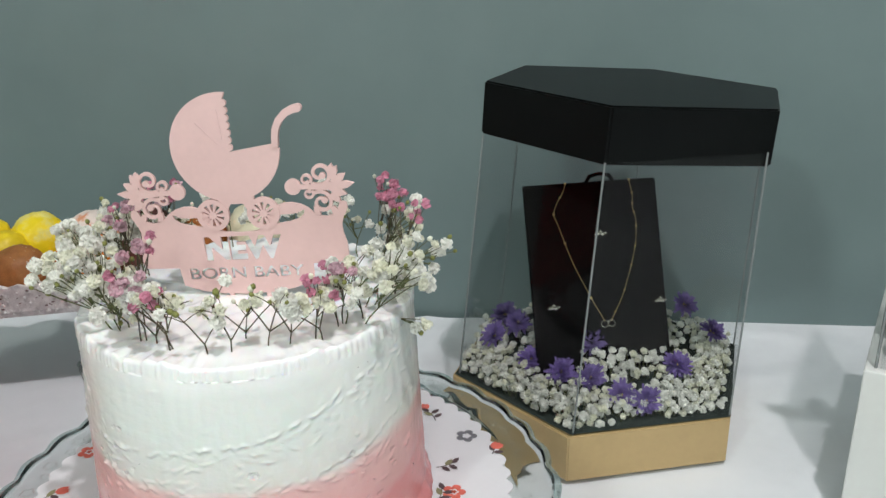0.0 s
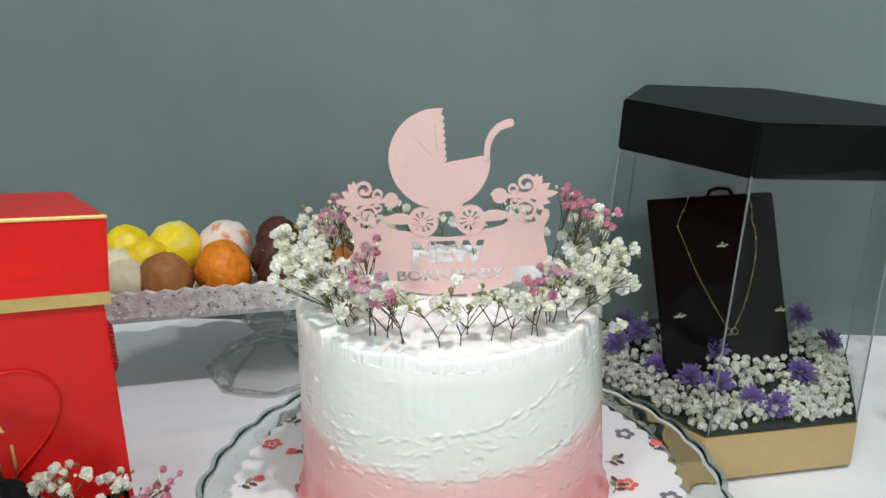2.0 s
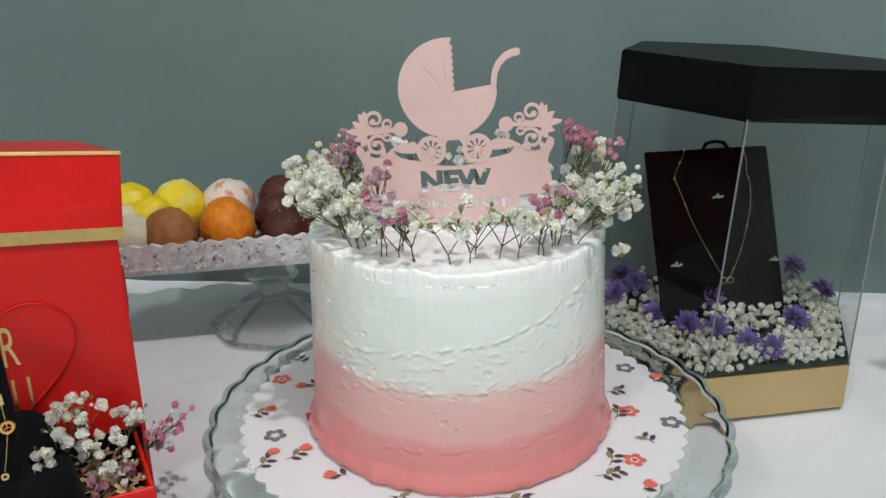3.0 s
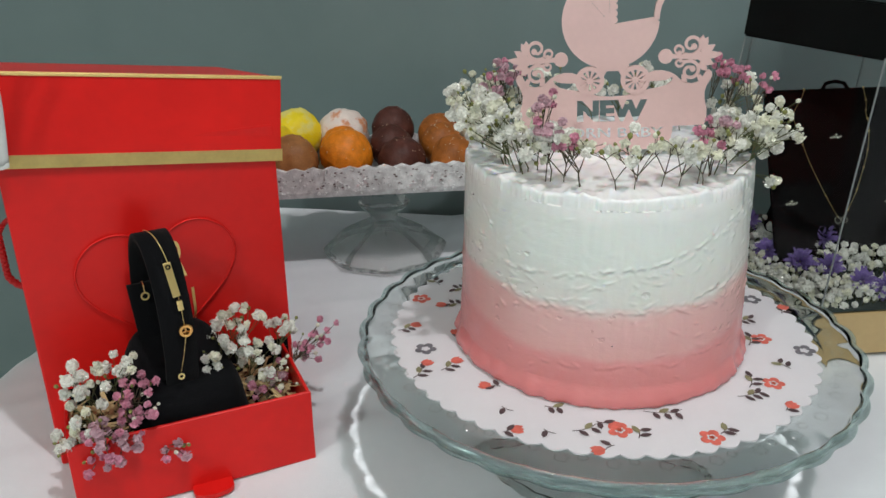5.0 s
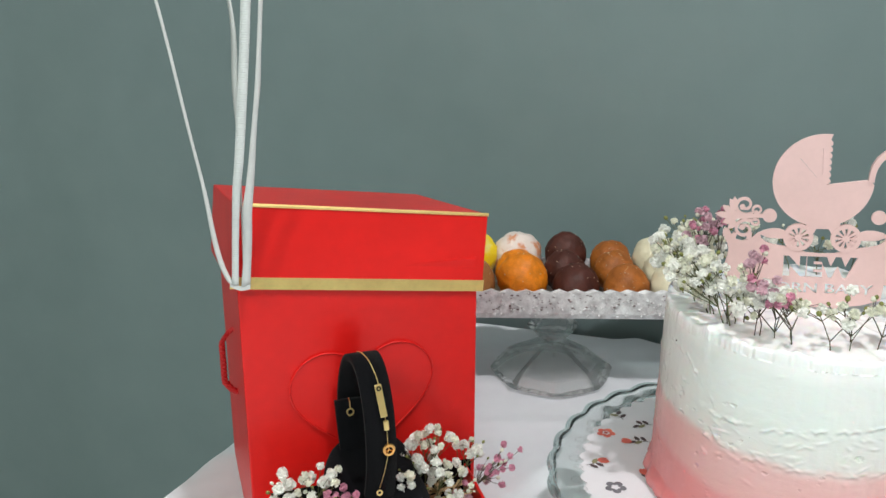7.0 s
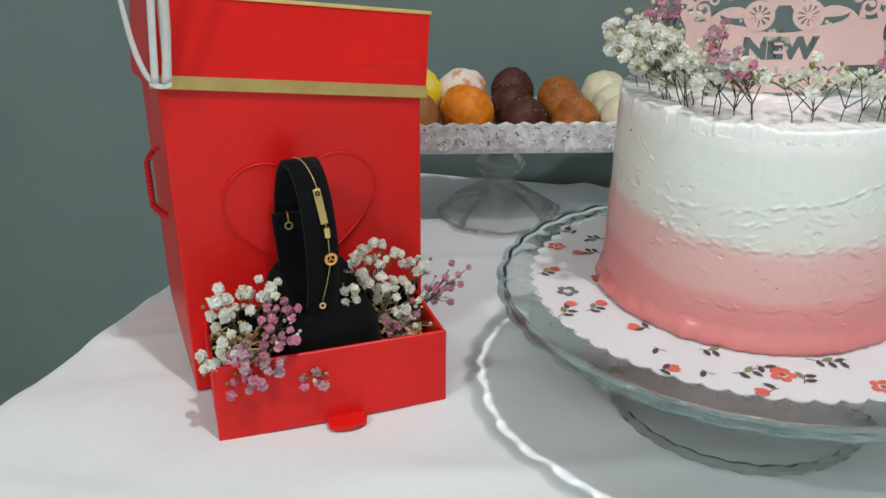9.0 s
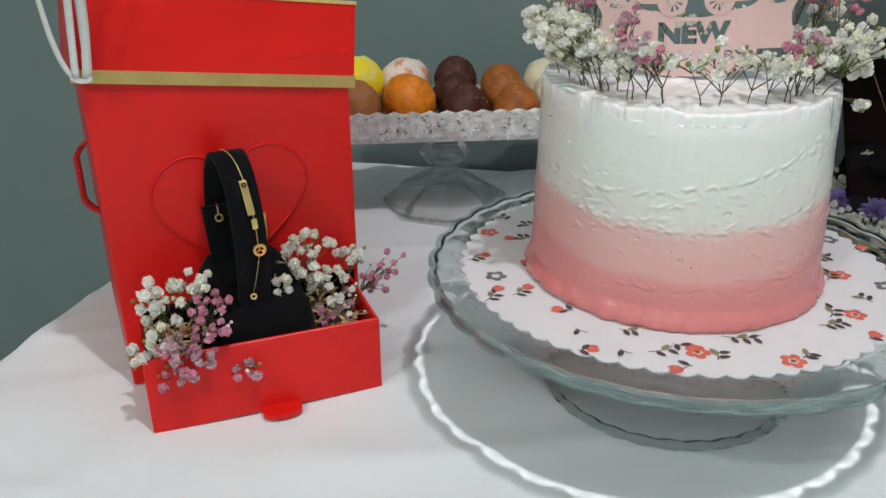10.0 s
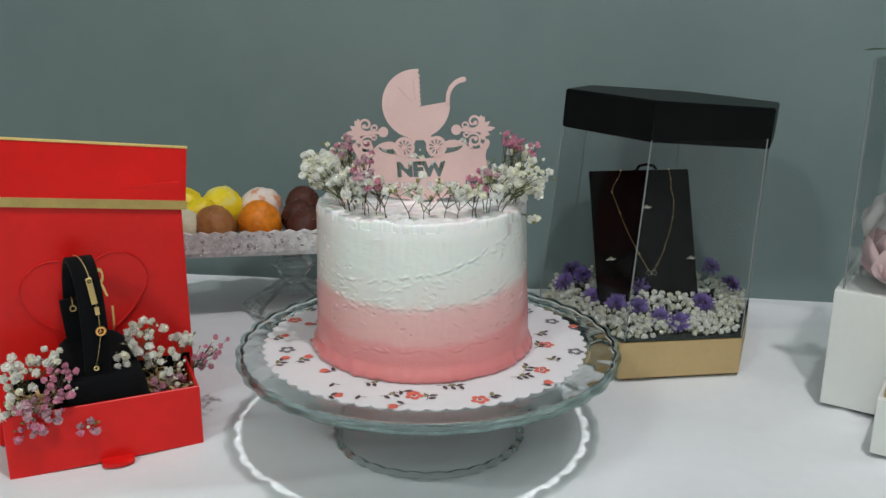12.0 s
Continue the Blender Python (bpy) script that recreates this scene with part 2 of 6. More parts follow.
PINKCARD = mat("pink_topper_card", (0.80, 0.54, 0.52), rough=0.5, spread=0.05, scale=40, bump=0.05, bump_scale=500)
CREAM = cake_mat()
PETAL = mat("white_petal", (0.96, 0.95, 0.90), rough=0.75, spread=0.05, scale=300, per_piece=0.10, thin=0.35)
CREAMPETAL = mat("cream_petal", (0.92, 0.91, 0.78), rough=0.75, spread=0.08, scale=300, per_piece=0.15, thin=0.35)
PINKPETAL = mat("pink_petal", (0.74, 0.32, 0.44), rough=0.75, spread=0.2, scale=300, per_piece=0.2, thin=0.35)
MAUVEPETAL = mat("mauve_petal", (0.73, 0.48, 0.55), rough=0.75, spread=0.2, scale=300, per_piece=0.2, thin=0.35)
PURPLE = mat("purple_petal", (0.23, 0.155, 0.44), rough=0.7, spread=0.35, scale=250, per_piece=0.2, thin=0.3)
YELLOWEYE = mat("yellow_flower_eye", (0.55, 0.42, 0.12), rough=0.8, spread=0.3, scale=600)
BUD = mat("green_bud", (0.22, 0.23, 0.06), rough=0.7, spread=0.3, scale=300)
STEM = mat("stem", (0.11, 0.12, 0.045), rough=0.7, spread=0.3, scale=200)
DRYSTEM = mat("dry_stem", (0.085, 0.070, 0.040), rough=0.7, spread=0.3, scale=200)
STRAW = mat("straw", (0.55, 0.40, 0.20), rough=0.7, spread=0.3, scale=80)
FOAM = mat("dark_green_foam", (0.02, 0.03, 0.025), rough=0.95, spread=0.4, scale=100, bump=0.5, bump_scale=400)
RIBBON = mat("white_ribbon", (0.60, 0.60, 0.59), rough=0.4, spread=0.06, scale=60, bump=0.1, bump_scale=1200)
RIBBED = mat("ribbed_white_ribbon", (0.66, 0.68, 0.67), rough=0.35, spread=0.04, scale=60)


def ribs(m, pitch):
    """Fine cross ribs as relief."""
    nt = m.node_tree
    co = nt.nodes.new("ShaderNodeTexCoord")
    w = nt.nodes.new("ShaderNodeTexWave")
    w.bands_direction = "Z"
    w.inputs["Scale"].default_value = 0.314 / pitch
    nt.links.new(co.outputs["Object"], w.inputs["Vector"])
    bp = nt.nodes.new("ShaderNodeBump")
    bp.inputs["Strength"].default_value, bp.inputs["Distance"].default_value = 0.5, 0.0003
    nt.links.new(w.outputs["Fac"], bp.inputs["Height"])
    nt.links.new(bp.outputs[0], nt.nodes["Principled BSDF"].inputs["Normal"])


ribs(RIBBED, 0.0013)
ROSE = mat("pink_tissue_rose", (0.74, 0.52, 0.54), rough=0.6, spread=0.08, scale=40)
LEAF = mat("dark_leaf", (0.04, 0.09, 0.04), rough=0.45, spread=0.3, scale=60)
PLATEGLASS = clear("plate_glass", (0.95, 0.97, 0.96), gloss=1.0, rough=0.03)
RIMGLASS = glass("green_rim_glass", (0.965, 0.985, 0.98))
EDGEGLASS = glass("green_edge_glass", (0.86, 0.935, 0.925), rough=0.02, straight=0.65)
PRESSGLASS = clear("pressed_glass_line", (0.93, 0.945, 0.94), gloss=1.6, rough=0.12)
FOOTGLASS = clear("foot_glass", (0.96, 0.975, 0.97), gloss=0.8, rough=0.03)
CUTGLASS = glass("cut_crystal", (0.965, 0.965, 0.96), rough=0.02, ior=1.5, straight=0.30)
ACRYLIC = clear("acrylic_sheet", (0.915, 0.925, 0.925), gloss=0.6, rough=0.03)
CHOC = {
    "dark": mat("dark_chocolate", (0.075, 0.020, 0.013), rough=0.55, spec=0.3, spread=0.35, scale=90, bump=0.5, bump_scale=260),
    "milk": mat("milk_chocolate", (0.37, 0.150, 0.045), rough=0.55, spec=0.35, spread=0.3, scale=90, bump=0.4, bump_scale=260),
    "orange": mat("orange_glaze", (0.76, 0.215, 0.005), rough=0.5, spec=0.4, spread=0.3, scale=110, bump=0.8, bump_scale=240),
    "yellow": mat("yellow_coating", (0.78, 0.56, 0.003), rough=0.45, spread=0.15, scale=60, bump=0.6, bump_scale=160, tint=(0.84, 0.64, 0.02)),
    "white": mat("white_chocolate", (0.72, 0.66, 0.48), rough=0.45, spread=0.12, scale=60, bump=0.5, bump_scale=200),
    "caramel": mat("caramel_chocolate", (0.38, 0.115, 0.018), rough=0.55, spec=0.35, spread=0.35, scale=90, bump=0.6, bump_scale=260),
    "lemon": marbled("lemon_marbled_coating", (0.80, 0.70, 0.20), (0.82, 0.62, 0.004), 0.36, 0.50),
    "rose": marbled("powdered_pink_sugar", (0.78, 0.66, 0.60), (0.62, 0.25, 0.12)),
}
SUGAR = mat("sugar_specks", (0.72, 0.58, 0.42), rough=0.35, spread=0.2, scale=200)
LAMPSHELL = mat("lamp_housing", (0.7, 0.7, 0.7), rough=0.4)

# ---- building helpers ----


def finish(bm, smooth=False):
    bmesh.ops.recalc_face_normals(bm, faces=bm.faces)
    for f in bm.faces:
        f.smooth = smooth
    me = bpy.data.meshes.new("shape")
    bm.to_mesh(me)
    bm.free()
    return me


def part(name, bm, material, parent=None, label="", smooth=False):
    me = bm if isinstance(bm, bpy.types.Mesh) else finish(bm, smooth)
    if not me.materials:
        me.materials.append(material)
    ob = new(name, me)
    ob.parent = parent
    if label:
        ob["label"] = label
    return ob


def thing(name, label, category, at=(0, 0, 0), turn=0.0, group="", kind=""):
    ob = new(name)
    ob.empty_display_size = 0.01
    ob.matrix_basis = pose(*at, 0, 0, turn)
    return tagged(ob, label, category, group, kind)


def box(x0, x1, y0, y1, z0, z1, bevel=0.0, seg=2, bm=None):
    own = bmesh.new()
    bmesh.ops.create_cube(own, size=1)
    for v in own.verts:
        v.co = Vector((x0 if v.co.x < 0 else x1, y0 if v.co.y < 0 else y1, z0 if v.co.z < 0 else z1))
    if bevel:
        bmesh.ops.bevel(own, geom=own.edges[:], offset=bevel, segments=seg, affect="EDGES", profile=0.6)
    if bm is None:
        return own
    me = bpy.data.meshes.new("tmp")
    own.to_mesh(me)
    own.free()
    bm.from_mesh(me)
    bpy.data.meshes.remove(me)
    return bm


def lathe(profile, seg=64, wave=None, bm=None, centre=(0, 0), closed=False):
    """Turns (r, z) pairs round the upright axis; wave(r, z, a) may move a point."""
    bm = bm or bmesh.new()
    rings = []
    for r, z in profile:
        ring = []
        for i in range(seg):
            a = 2 * math.pi * i / seg
            rr, zz = wave(r, z, a) if wave else (r, z)
            ring.append(bm.verts.new((centre[0] + rr * math.cos(a), centre[1] + rr * math.sin(a), zz)))
        rings.append(ring)
    pairs = list(zip(rings, rings[1:]))
    if closed:
        pairs.append((rings[-1], rings[0]))
    for lo, hi in pairs:
        for i in range(seg):
            j = (i + 1) % seg
            bm.faces.new((lo[i], lo[j], hi[j], hi[i]))
    if not closed:
        for ring in (rings[0], rings[-1]):
            bm.faces.new(ring)
    return bm


def tube(points, radius, seg=6, bm=None, taper=1.0):
    """A round rod along a line of points."""
    bm = bm or bmesh.new()
    pts = [Vector(p) for p in points]
    prev, n = None, len(pts)
    up = Vector((0.3, 0.2, 0.93)).normalized()
    for k, p in enumerate(pts):
        d = (pts[min(k + 1, n - 1)] - pts[max(k - 1, 0)])
        d = d.normalized() if d.length > 1e-9 else Vector((0, 0, 1))
        s = d.cross(up)
        if s.length < 0.05:
            s = d.cross(Vector((1, 0, 0)))
        s.normalize()
        t = s.cross(d)
        r = radius * (1 + (taper - 1) * k / max(1, n - 1))
        ring = [bm.verts.new(p + r * (math.cos(2 * math.pi * i / seg) * s + math.sin(2 * math.pi * i / seg) * t)) for i in range(seg)]
        if prev:
            for i in range(seg):
                j = (i + 1) % seg
                bm.faces.new((prev[i], prev[j], ring[j], ring[i]))
        else:
            bm.faces.new(ring)
        prev = ring
    bm.faces.new(prev)
    return bm


def prism(outline, z0, z1, bm=None, to=None):
    """A flat outline given thickness; to(x, y, z) places the points."""
    bm = bm or bmesh.new()
    to = to or (lambda x, y, z: (x, y, z))
    lo = [bm.verts.new(to(x, y, z0)) for x, y in outline]
    hi = [bm.verts.new(to(x, y, z1)) for x, y in outline]
    n = len(outline)
    for i in range(n):
        j = (i + 1) % n
        bm.faces.new((lo[i], lo[j], hi[j], hi[i]))
    bm.faces.new(hi)
    bm.faces.new(lo[::-1])
    return bm


def strip(points, width, thick, side, bm=None):
    """A flat band along points; side: the direction of its width."""
    bm = bm or bmesh.new()
    pts, side = [Vector(p) for p in points], Vector(side).normalized()
    prev, n = None, len(pts)
    for k, p in enumerate(pts):
        d = (pts[min(k + 1, n - 1)] - pts[max(k - 1, 0)]).normalized()
        up = side.cross(d).normalized()
        ring = [bm.verts.new(p + a * width / 2 * side + b * thick / 2 * up) for a, b in ((-1, -1), (1, -1), (1, 1), (-1, 1))]
        if prev:
            for i in range(4):
                j = (i + 1) % 4
                bm.faces.new((prev[i], prev[j], ring[j], ring[i]))
        else:
            bm.faces.new(ring)
        prev = ring
    bm.faces.new(prev)
    return bm


def arc(cx, cy, r, a0, a1, n=12):
    return [(cx + r * math.cos(radians(a0 + (a1 - a0) * i / n)), cy + r * math.sin(radians(a0 + (a1 - a0) * i / n))) for i in range(n + 1)]


def cut(ob, cutter):
    """Takes the cutter's shape out of ob's mesh, for good."""
    mod = ob.modifiers.new("cut", "BOOLEAN")
    mod.operation, mod.solver, mod.object, mod.use_self = "DIFFERENCE", "EXACT", cutter, True
    dg = bpy.context.evaluated_depsgraph_get()
    dg.update()
    me = bpy.data.meshes.new_from_object(ob.evaluated_get(dg))
    ob.modifiers.clear()
    ob.data = me
    bpy.data.objects.remove(cutter)


def letters(text, size, thick, bold=0.0):
    """The built-in font's letters as a solid mesh, in the xy plane, centred."""
    cu = bpy.data.curves.new("letters", "FONT")
    cu.offset = bold
    cu.body, cu.size, cu.extrude, cu.align_x, cu.align_y, cu.resolution_u = text, size, thick / 2, "CENTER", "CENTER", 3
    ob = new("letters", cu)
    dg = bpy.context.evaluated_depsgraph_get()
    dg.update()
    me = bpy.data.meshes.new_from_object(ob.evaluated_get(dg))
    bpy.data.objects.remove(ob)
    return me


# ---- structure ----
WALL_TURN = -1.9


def wall(name, x0, x1, y0, y1, z0, z1, material, turn=0.0, at=(0, 0, 0)):
    ob = part(name, box(x0, x1, y0, y1, z0, z1), material)
    ob.matrix_basis = pose(*at, 0, 0, turn)
    return tagged(ob, "plain wall closing the room", "wall", kind="structure")


back = wall("wall_north", -2.6, 2.6, 0.0, 0.12, FLOOR, CEIL, WALL, WALL_TURN, (0, 0.408, 0))
tagged(back, "matt blue-grey painted wall behind the table", "wall")
wall("wall_west", -2.62, -2.5, -3.5, 0.45, FLOOR, CEIL, PLAIN)
wall("wall_east", 2.5, 2.62, -3.5, 0.45, FLOOR, CEIL, PLAIN)
wall("wall_south", -2.5, 2.5, -3.5, -3.38, FLOOR, CEIL, PLAIN)
tagged(part("floor", box(-2.7, 2.7, -3.6, 0.6, FLOOR - 0.1, FLOOR), FLOORM), "beige tiled floor under the table", "floor", kind="structure")
tagged(part("ceiling", box(-2.7, 2.7, -3.6, 0.6, CEIL, CEIL + 0.1), PLAIN), "plain white ceiling with round lamps", "ceiling", kind="structure")


def ceiling_light(at):
    t = thing("ceiling_light", "round white recessed ceiling lamp, lit", "ceiling lamp", (at[0], at[1], CEIL), group="ceiling lamps")
    part("housing", lathe([(0.060, -0.002), (0.085, -0.002), (0.085, -0.030), (0.060, -0.022)], 32, closed=True), LAMPSHELL, t)
    return t


for at in ((0.37, -0.53), (0.05, -2.4), (-0.95, -1.8)):
    ceiling_light(at)

# ---- table and its cloth ----
EDGE_X, FRONT_Y, RIGHT_X = -0.428, -1.05, 1.30


def edge_x(y):
    return EDGE_X + 0.062 * (y - 0.0)


def table():
    t = thing("table", "wooden table hidden under a white cloth", "table")
    part("tabletop", box(EDGE_X + 0.03, RIGHT_X - 0.02, FRONT_Y + 0.02, 0.36, -0.034, -0.006, 0.003), WOOD, t)
    for x in (EDGE_X + 0.12, RIGHT_X - 0.1):
        for y in (FRONT_Y + 0.1, 0.28):
            part("leg", box(x - 0.025, x + 0.025, y - 0.025, y + 0.025, FLOOR, -0.036, 0.004), WOOD, t)


def tablecloth():
    """A cloth sheet with soft creases, hanging down at the side and the front."""
    bm = bmesh.new()
    nx, ny, drop = 300, 240, 0.34
    n_side = 26
    us = [-drop * (1 - i / n_side) for i in range(n_side)] + [i / nx for i in range(nx + 1)]
    vs = [-drop * (1 - i / n_side) for i in range(n_side)] + [i / ny for i in range(ny + 1)]
    grid = []
    for v in vs:
        row = []
        for u in us:
            yb = FRONT_Y + max(v, 0) * (0.398 - FRONT_Y)
            y = yb
            x = edge_x(yb) + max(u, 0) * (RIGHT_X - edge_x(yb))
            p = Vector((x * 2.2, y * 2.2, 0.3))
            z = 0.0030 * (noise.noise(p * 1.5) - 0.3) + 0.0016 * noise.noise(Vector((x * 4 + y * 3, y * 14, 2)))
            z += 0.0012 * abs(noise.noise(Vector((x * 5 - y * 6, y * 9 + x * 3, 8)))) - 0.0016
            crease = math.exp(-((y + 0.185 + 0.05 * x + 0.012 * math.sin(7 * x)) / 0.006) ** 2) + 0.7 * math.exp(-((y + 0.225 + 0.10 * x) / 0.005) ** 2)
            z += 0.0018 * crease * (0.6 + 0.5 * noise.noise(Vector((x * 6, 1, 0))))
            q = Vector((x * 5.5 + y * 2.0, y * 11 - x * 5.0, 4.0))
            fold = 1 - abs(noise.noise(q + 0.5 * Vector((noise.noise(q * 0.7), noise.noise(q * 0.7 + Vector((3, 1, 0))), 0))))
            z += 0.0045 * max(0.0, fold - 0.80) / 0.20 * max(0.0, 0.5 + noise.noise(Vector((x * 3, y * 3, 9))))
            if u < 0:
                d = -u
                fold = 0.010 * math.sin(26 * y + 1.0 + 2 * noise.noise(Vector((y * 3, 0, 0)))) * min(1, d / 0.15)
                x -= min(d, 0.012) * 0.7 + fold * 0.6 + 0.02 * d
                z -= d - min(d, 0.012) * 0.4
            if v < 0:
                d = -v
                fold = 0.012 * math.sin(22 * x) * min(1, d / 0.15)
                y -= min(d, 0.012) * 0.7 + fold * 0.6
                z -= d - min(d, 0.012) * 0.4
            row.append(bm.verts.new((x, y, z)))
        grid.append(row)
    for a, b in zip(grid, grid[1:]):
        for i in range(len(us) - 1):
            bm.faces.new((a[i], a[i + 1], b[i + 1], b[i]))
    ob = part("tablecloth", bm, CLOTH, smooth=True)
    ob.cycles.is_caustics_receiver = True
    tagged(ob, "white cotton tablecloth with creases, hanging over the table edge", "tablecloth")


table()
tablecloth()

# ---- glass cake stand, doily and cake ----
LOBES = 34
PLATE_Z = 0.0795


def scallop(r, z, a):
    """Small lobes that grow towards the outer edge, with a shallow scoop in the top of each."""
    k = max(0.0, (r - 0.124) / 0.0225) ** 2
    w = math.sqrt(0.02 + math.sin(LOBES * a / 2) ** 2)
    return r + k * (0.0028 * (w - 0.5) - 0.0002), z + k * (0.0013 if z > PLATE_Z else 0.0006) * (w - 0.5)


def cake_stand():
    t = thing("cake_stand", "clear greenish glass cake stand with scalloped rim", "cake stand", (0.001, 0.0095, 0.0))
    z = PLATE_Z
    dish = [(0.004, z - 0.0065), (0.085, z - 0.0065), (0.0945, z - 0.0062), (0.0945, z - 0.0010), (0.090, z - 0.0012), (0.004, z - 0.0012)]
    part("plate", lathe(dish, 240), PLATEGLASS, t)
    # the outer ring swells gently like a lens
    lens = [(0.1438 - 0.0190 * k / 20, z + 0.0012 - 0.0011 * k / 20 + 0.0007 * 4 * (k / 20) * (1 - k / 20)) for k in range(21)]
    rim = [(0.0948 + 0.0490 * k / 16, z - 0.0048 - 0.0010 * k / 16) for k in range(17)]
    rim += lens + [(0.1232, z - 0.0006), (0.1180, z - 0.0008), (0.0948, z - 0.0010)]
    ob = part("rim", lathe(rim, 340, scallop, closed=True), RIMGLASS, t, "clear flat glass rim", smooth=True)
    # thick rounded edge
    lip = [(0.1452 + 0.0022 * math.cos(radians(a)), z - 0.0022 + 0.0038 * math.sin(radians(a))) for a in range(-90, 91, 15)]
    lip += [(0.1440, z + 0.0014), (0.1440, z - 0.0058)]
    part("rim_edge", lathe(lip, 340, scallop, closed=True), EDGEGLASS, t, "thick green-tinted scalloped glass edge", smooth=True)
    ob.cycles.is_caustics_caster = True
    outer = [(0.0735, 0.001), (0.0747, 0.003), (0.0742, 0.006), (0.0722, 0.013), (0.0690, 0.026), (0.0645, 0.040), (0.0590, 0.054), (0.0555, 0.066), (0.0565, 0.0725)]
    inner = [(r - 0.0035, z + 0.0006) for r, z in reversed(outer)]

    def flute(r, z, a):
        return r + 0.0005 * math.cos(14 * a) * (1 if z < 0.02 else 0.3), z
    part("foot", lathe(outer + inner, 192, flute, closed=True), FOOTGLASS, t, "hollow flared glass foot", smooth=True)

    def cuts(r, z, a):
        w = abs(math.sin(15 * a))
        return r + (0.0016 * (w - 0.5) if r > 0.073 else 0.0), z + (0.0012 * (w - 0.5) if z > 0.002 else 0.0)
    bead = [(0.0716, 0.0008), (0.0748, 0.0010), (0.0764, 0.0030), (0.0750, 0.0056), (0.0716, 0.0052)]
    part("foot_bead", lathe(bead, 240, cuts, closed=True), RIMGLASS, t, "thick scalloped glass edge of the foot", smooth=True)
    # pressed leaf ornament under the outer part of the plate
    for i in range(LOBES):
        a0 = 2 * math.pi * (i + 0.5) / LOBES
        bm = bmesh.new()
        for cr, ca, size in ((0.1315, 0.0, 0.0036), (0.1290, 0.075, 0.0026)):
            x, y = cr * math.cos(a0 + ca), cr * math.sin(a0 + ca)
            ring = [2 * math.pi * k / 30 for k in range(31)]
            tube([(x + size * (0.72 + 0.28 * abs(math.cos(2.5 * g))) * math.cos(g), y + size * (0.72 + 0.28 * abs(math.cos(2.5 * g))) * math.sin(g), z + 0.0017) for g in ring], 0.00030, 4, bm)
        part("pressed_ornament", bm, PRESSGLASS, t)


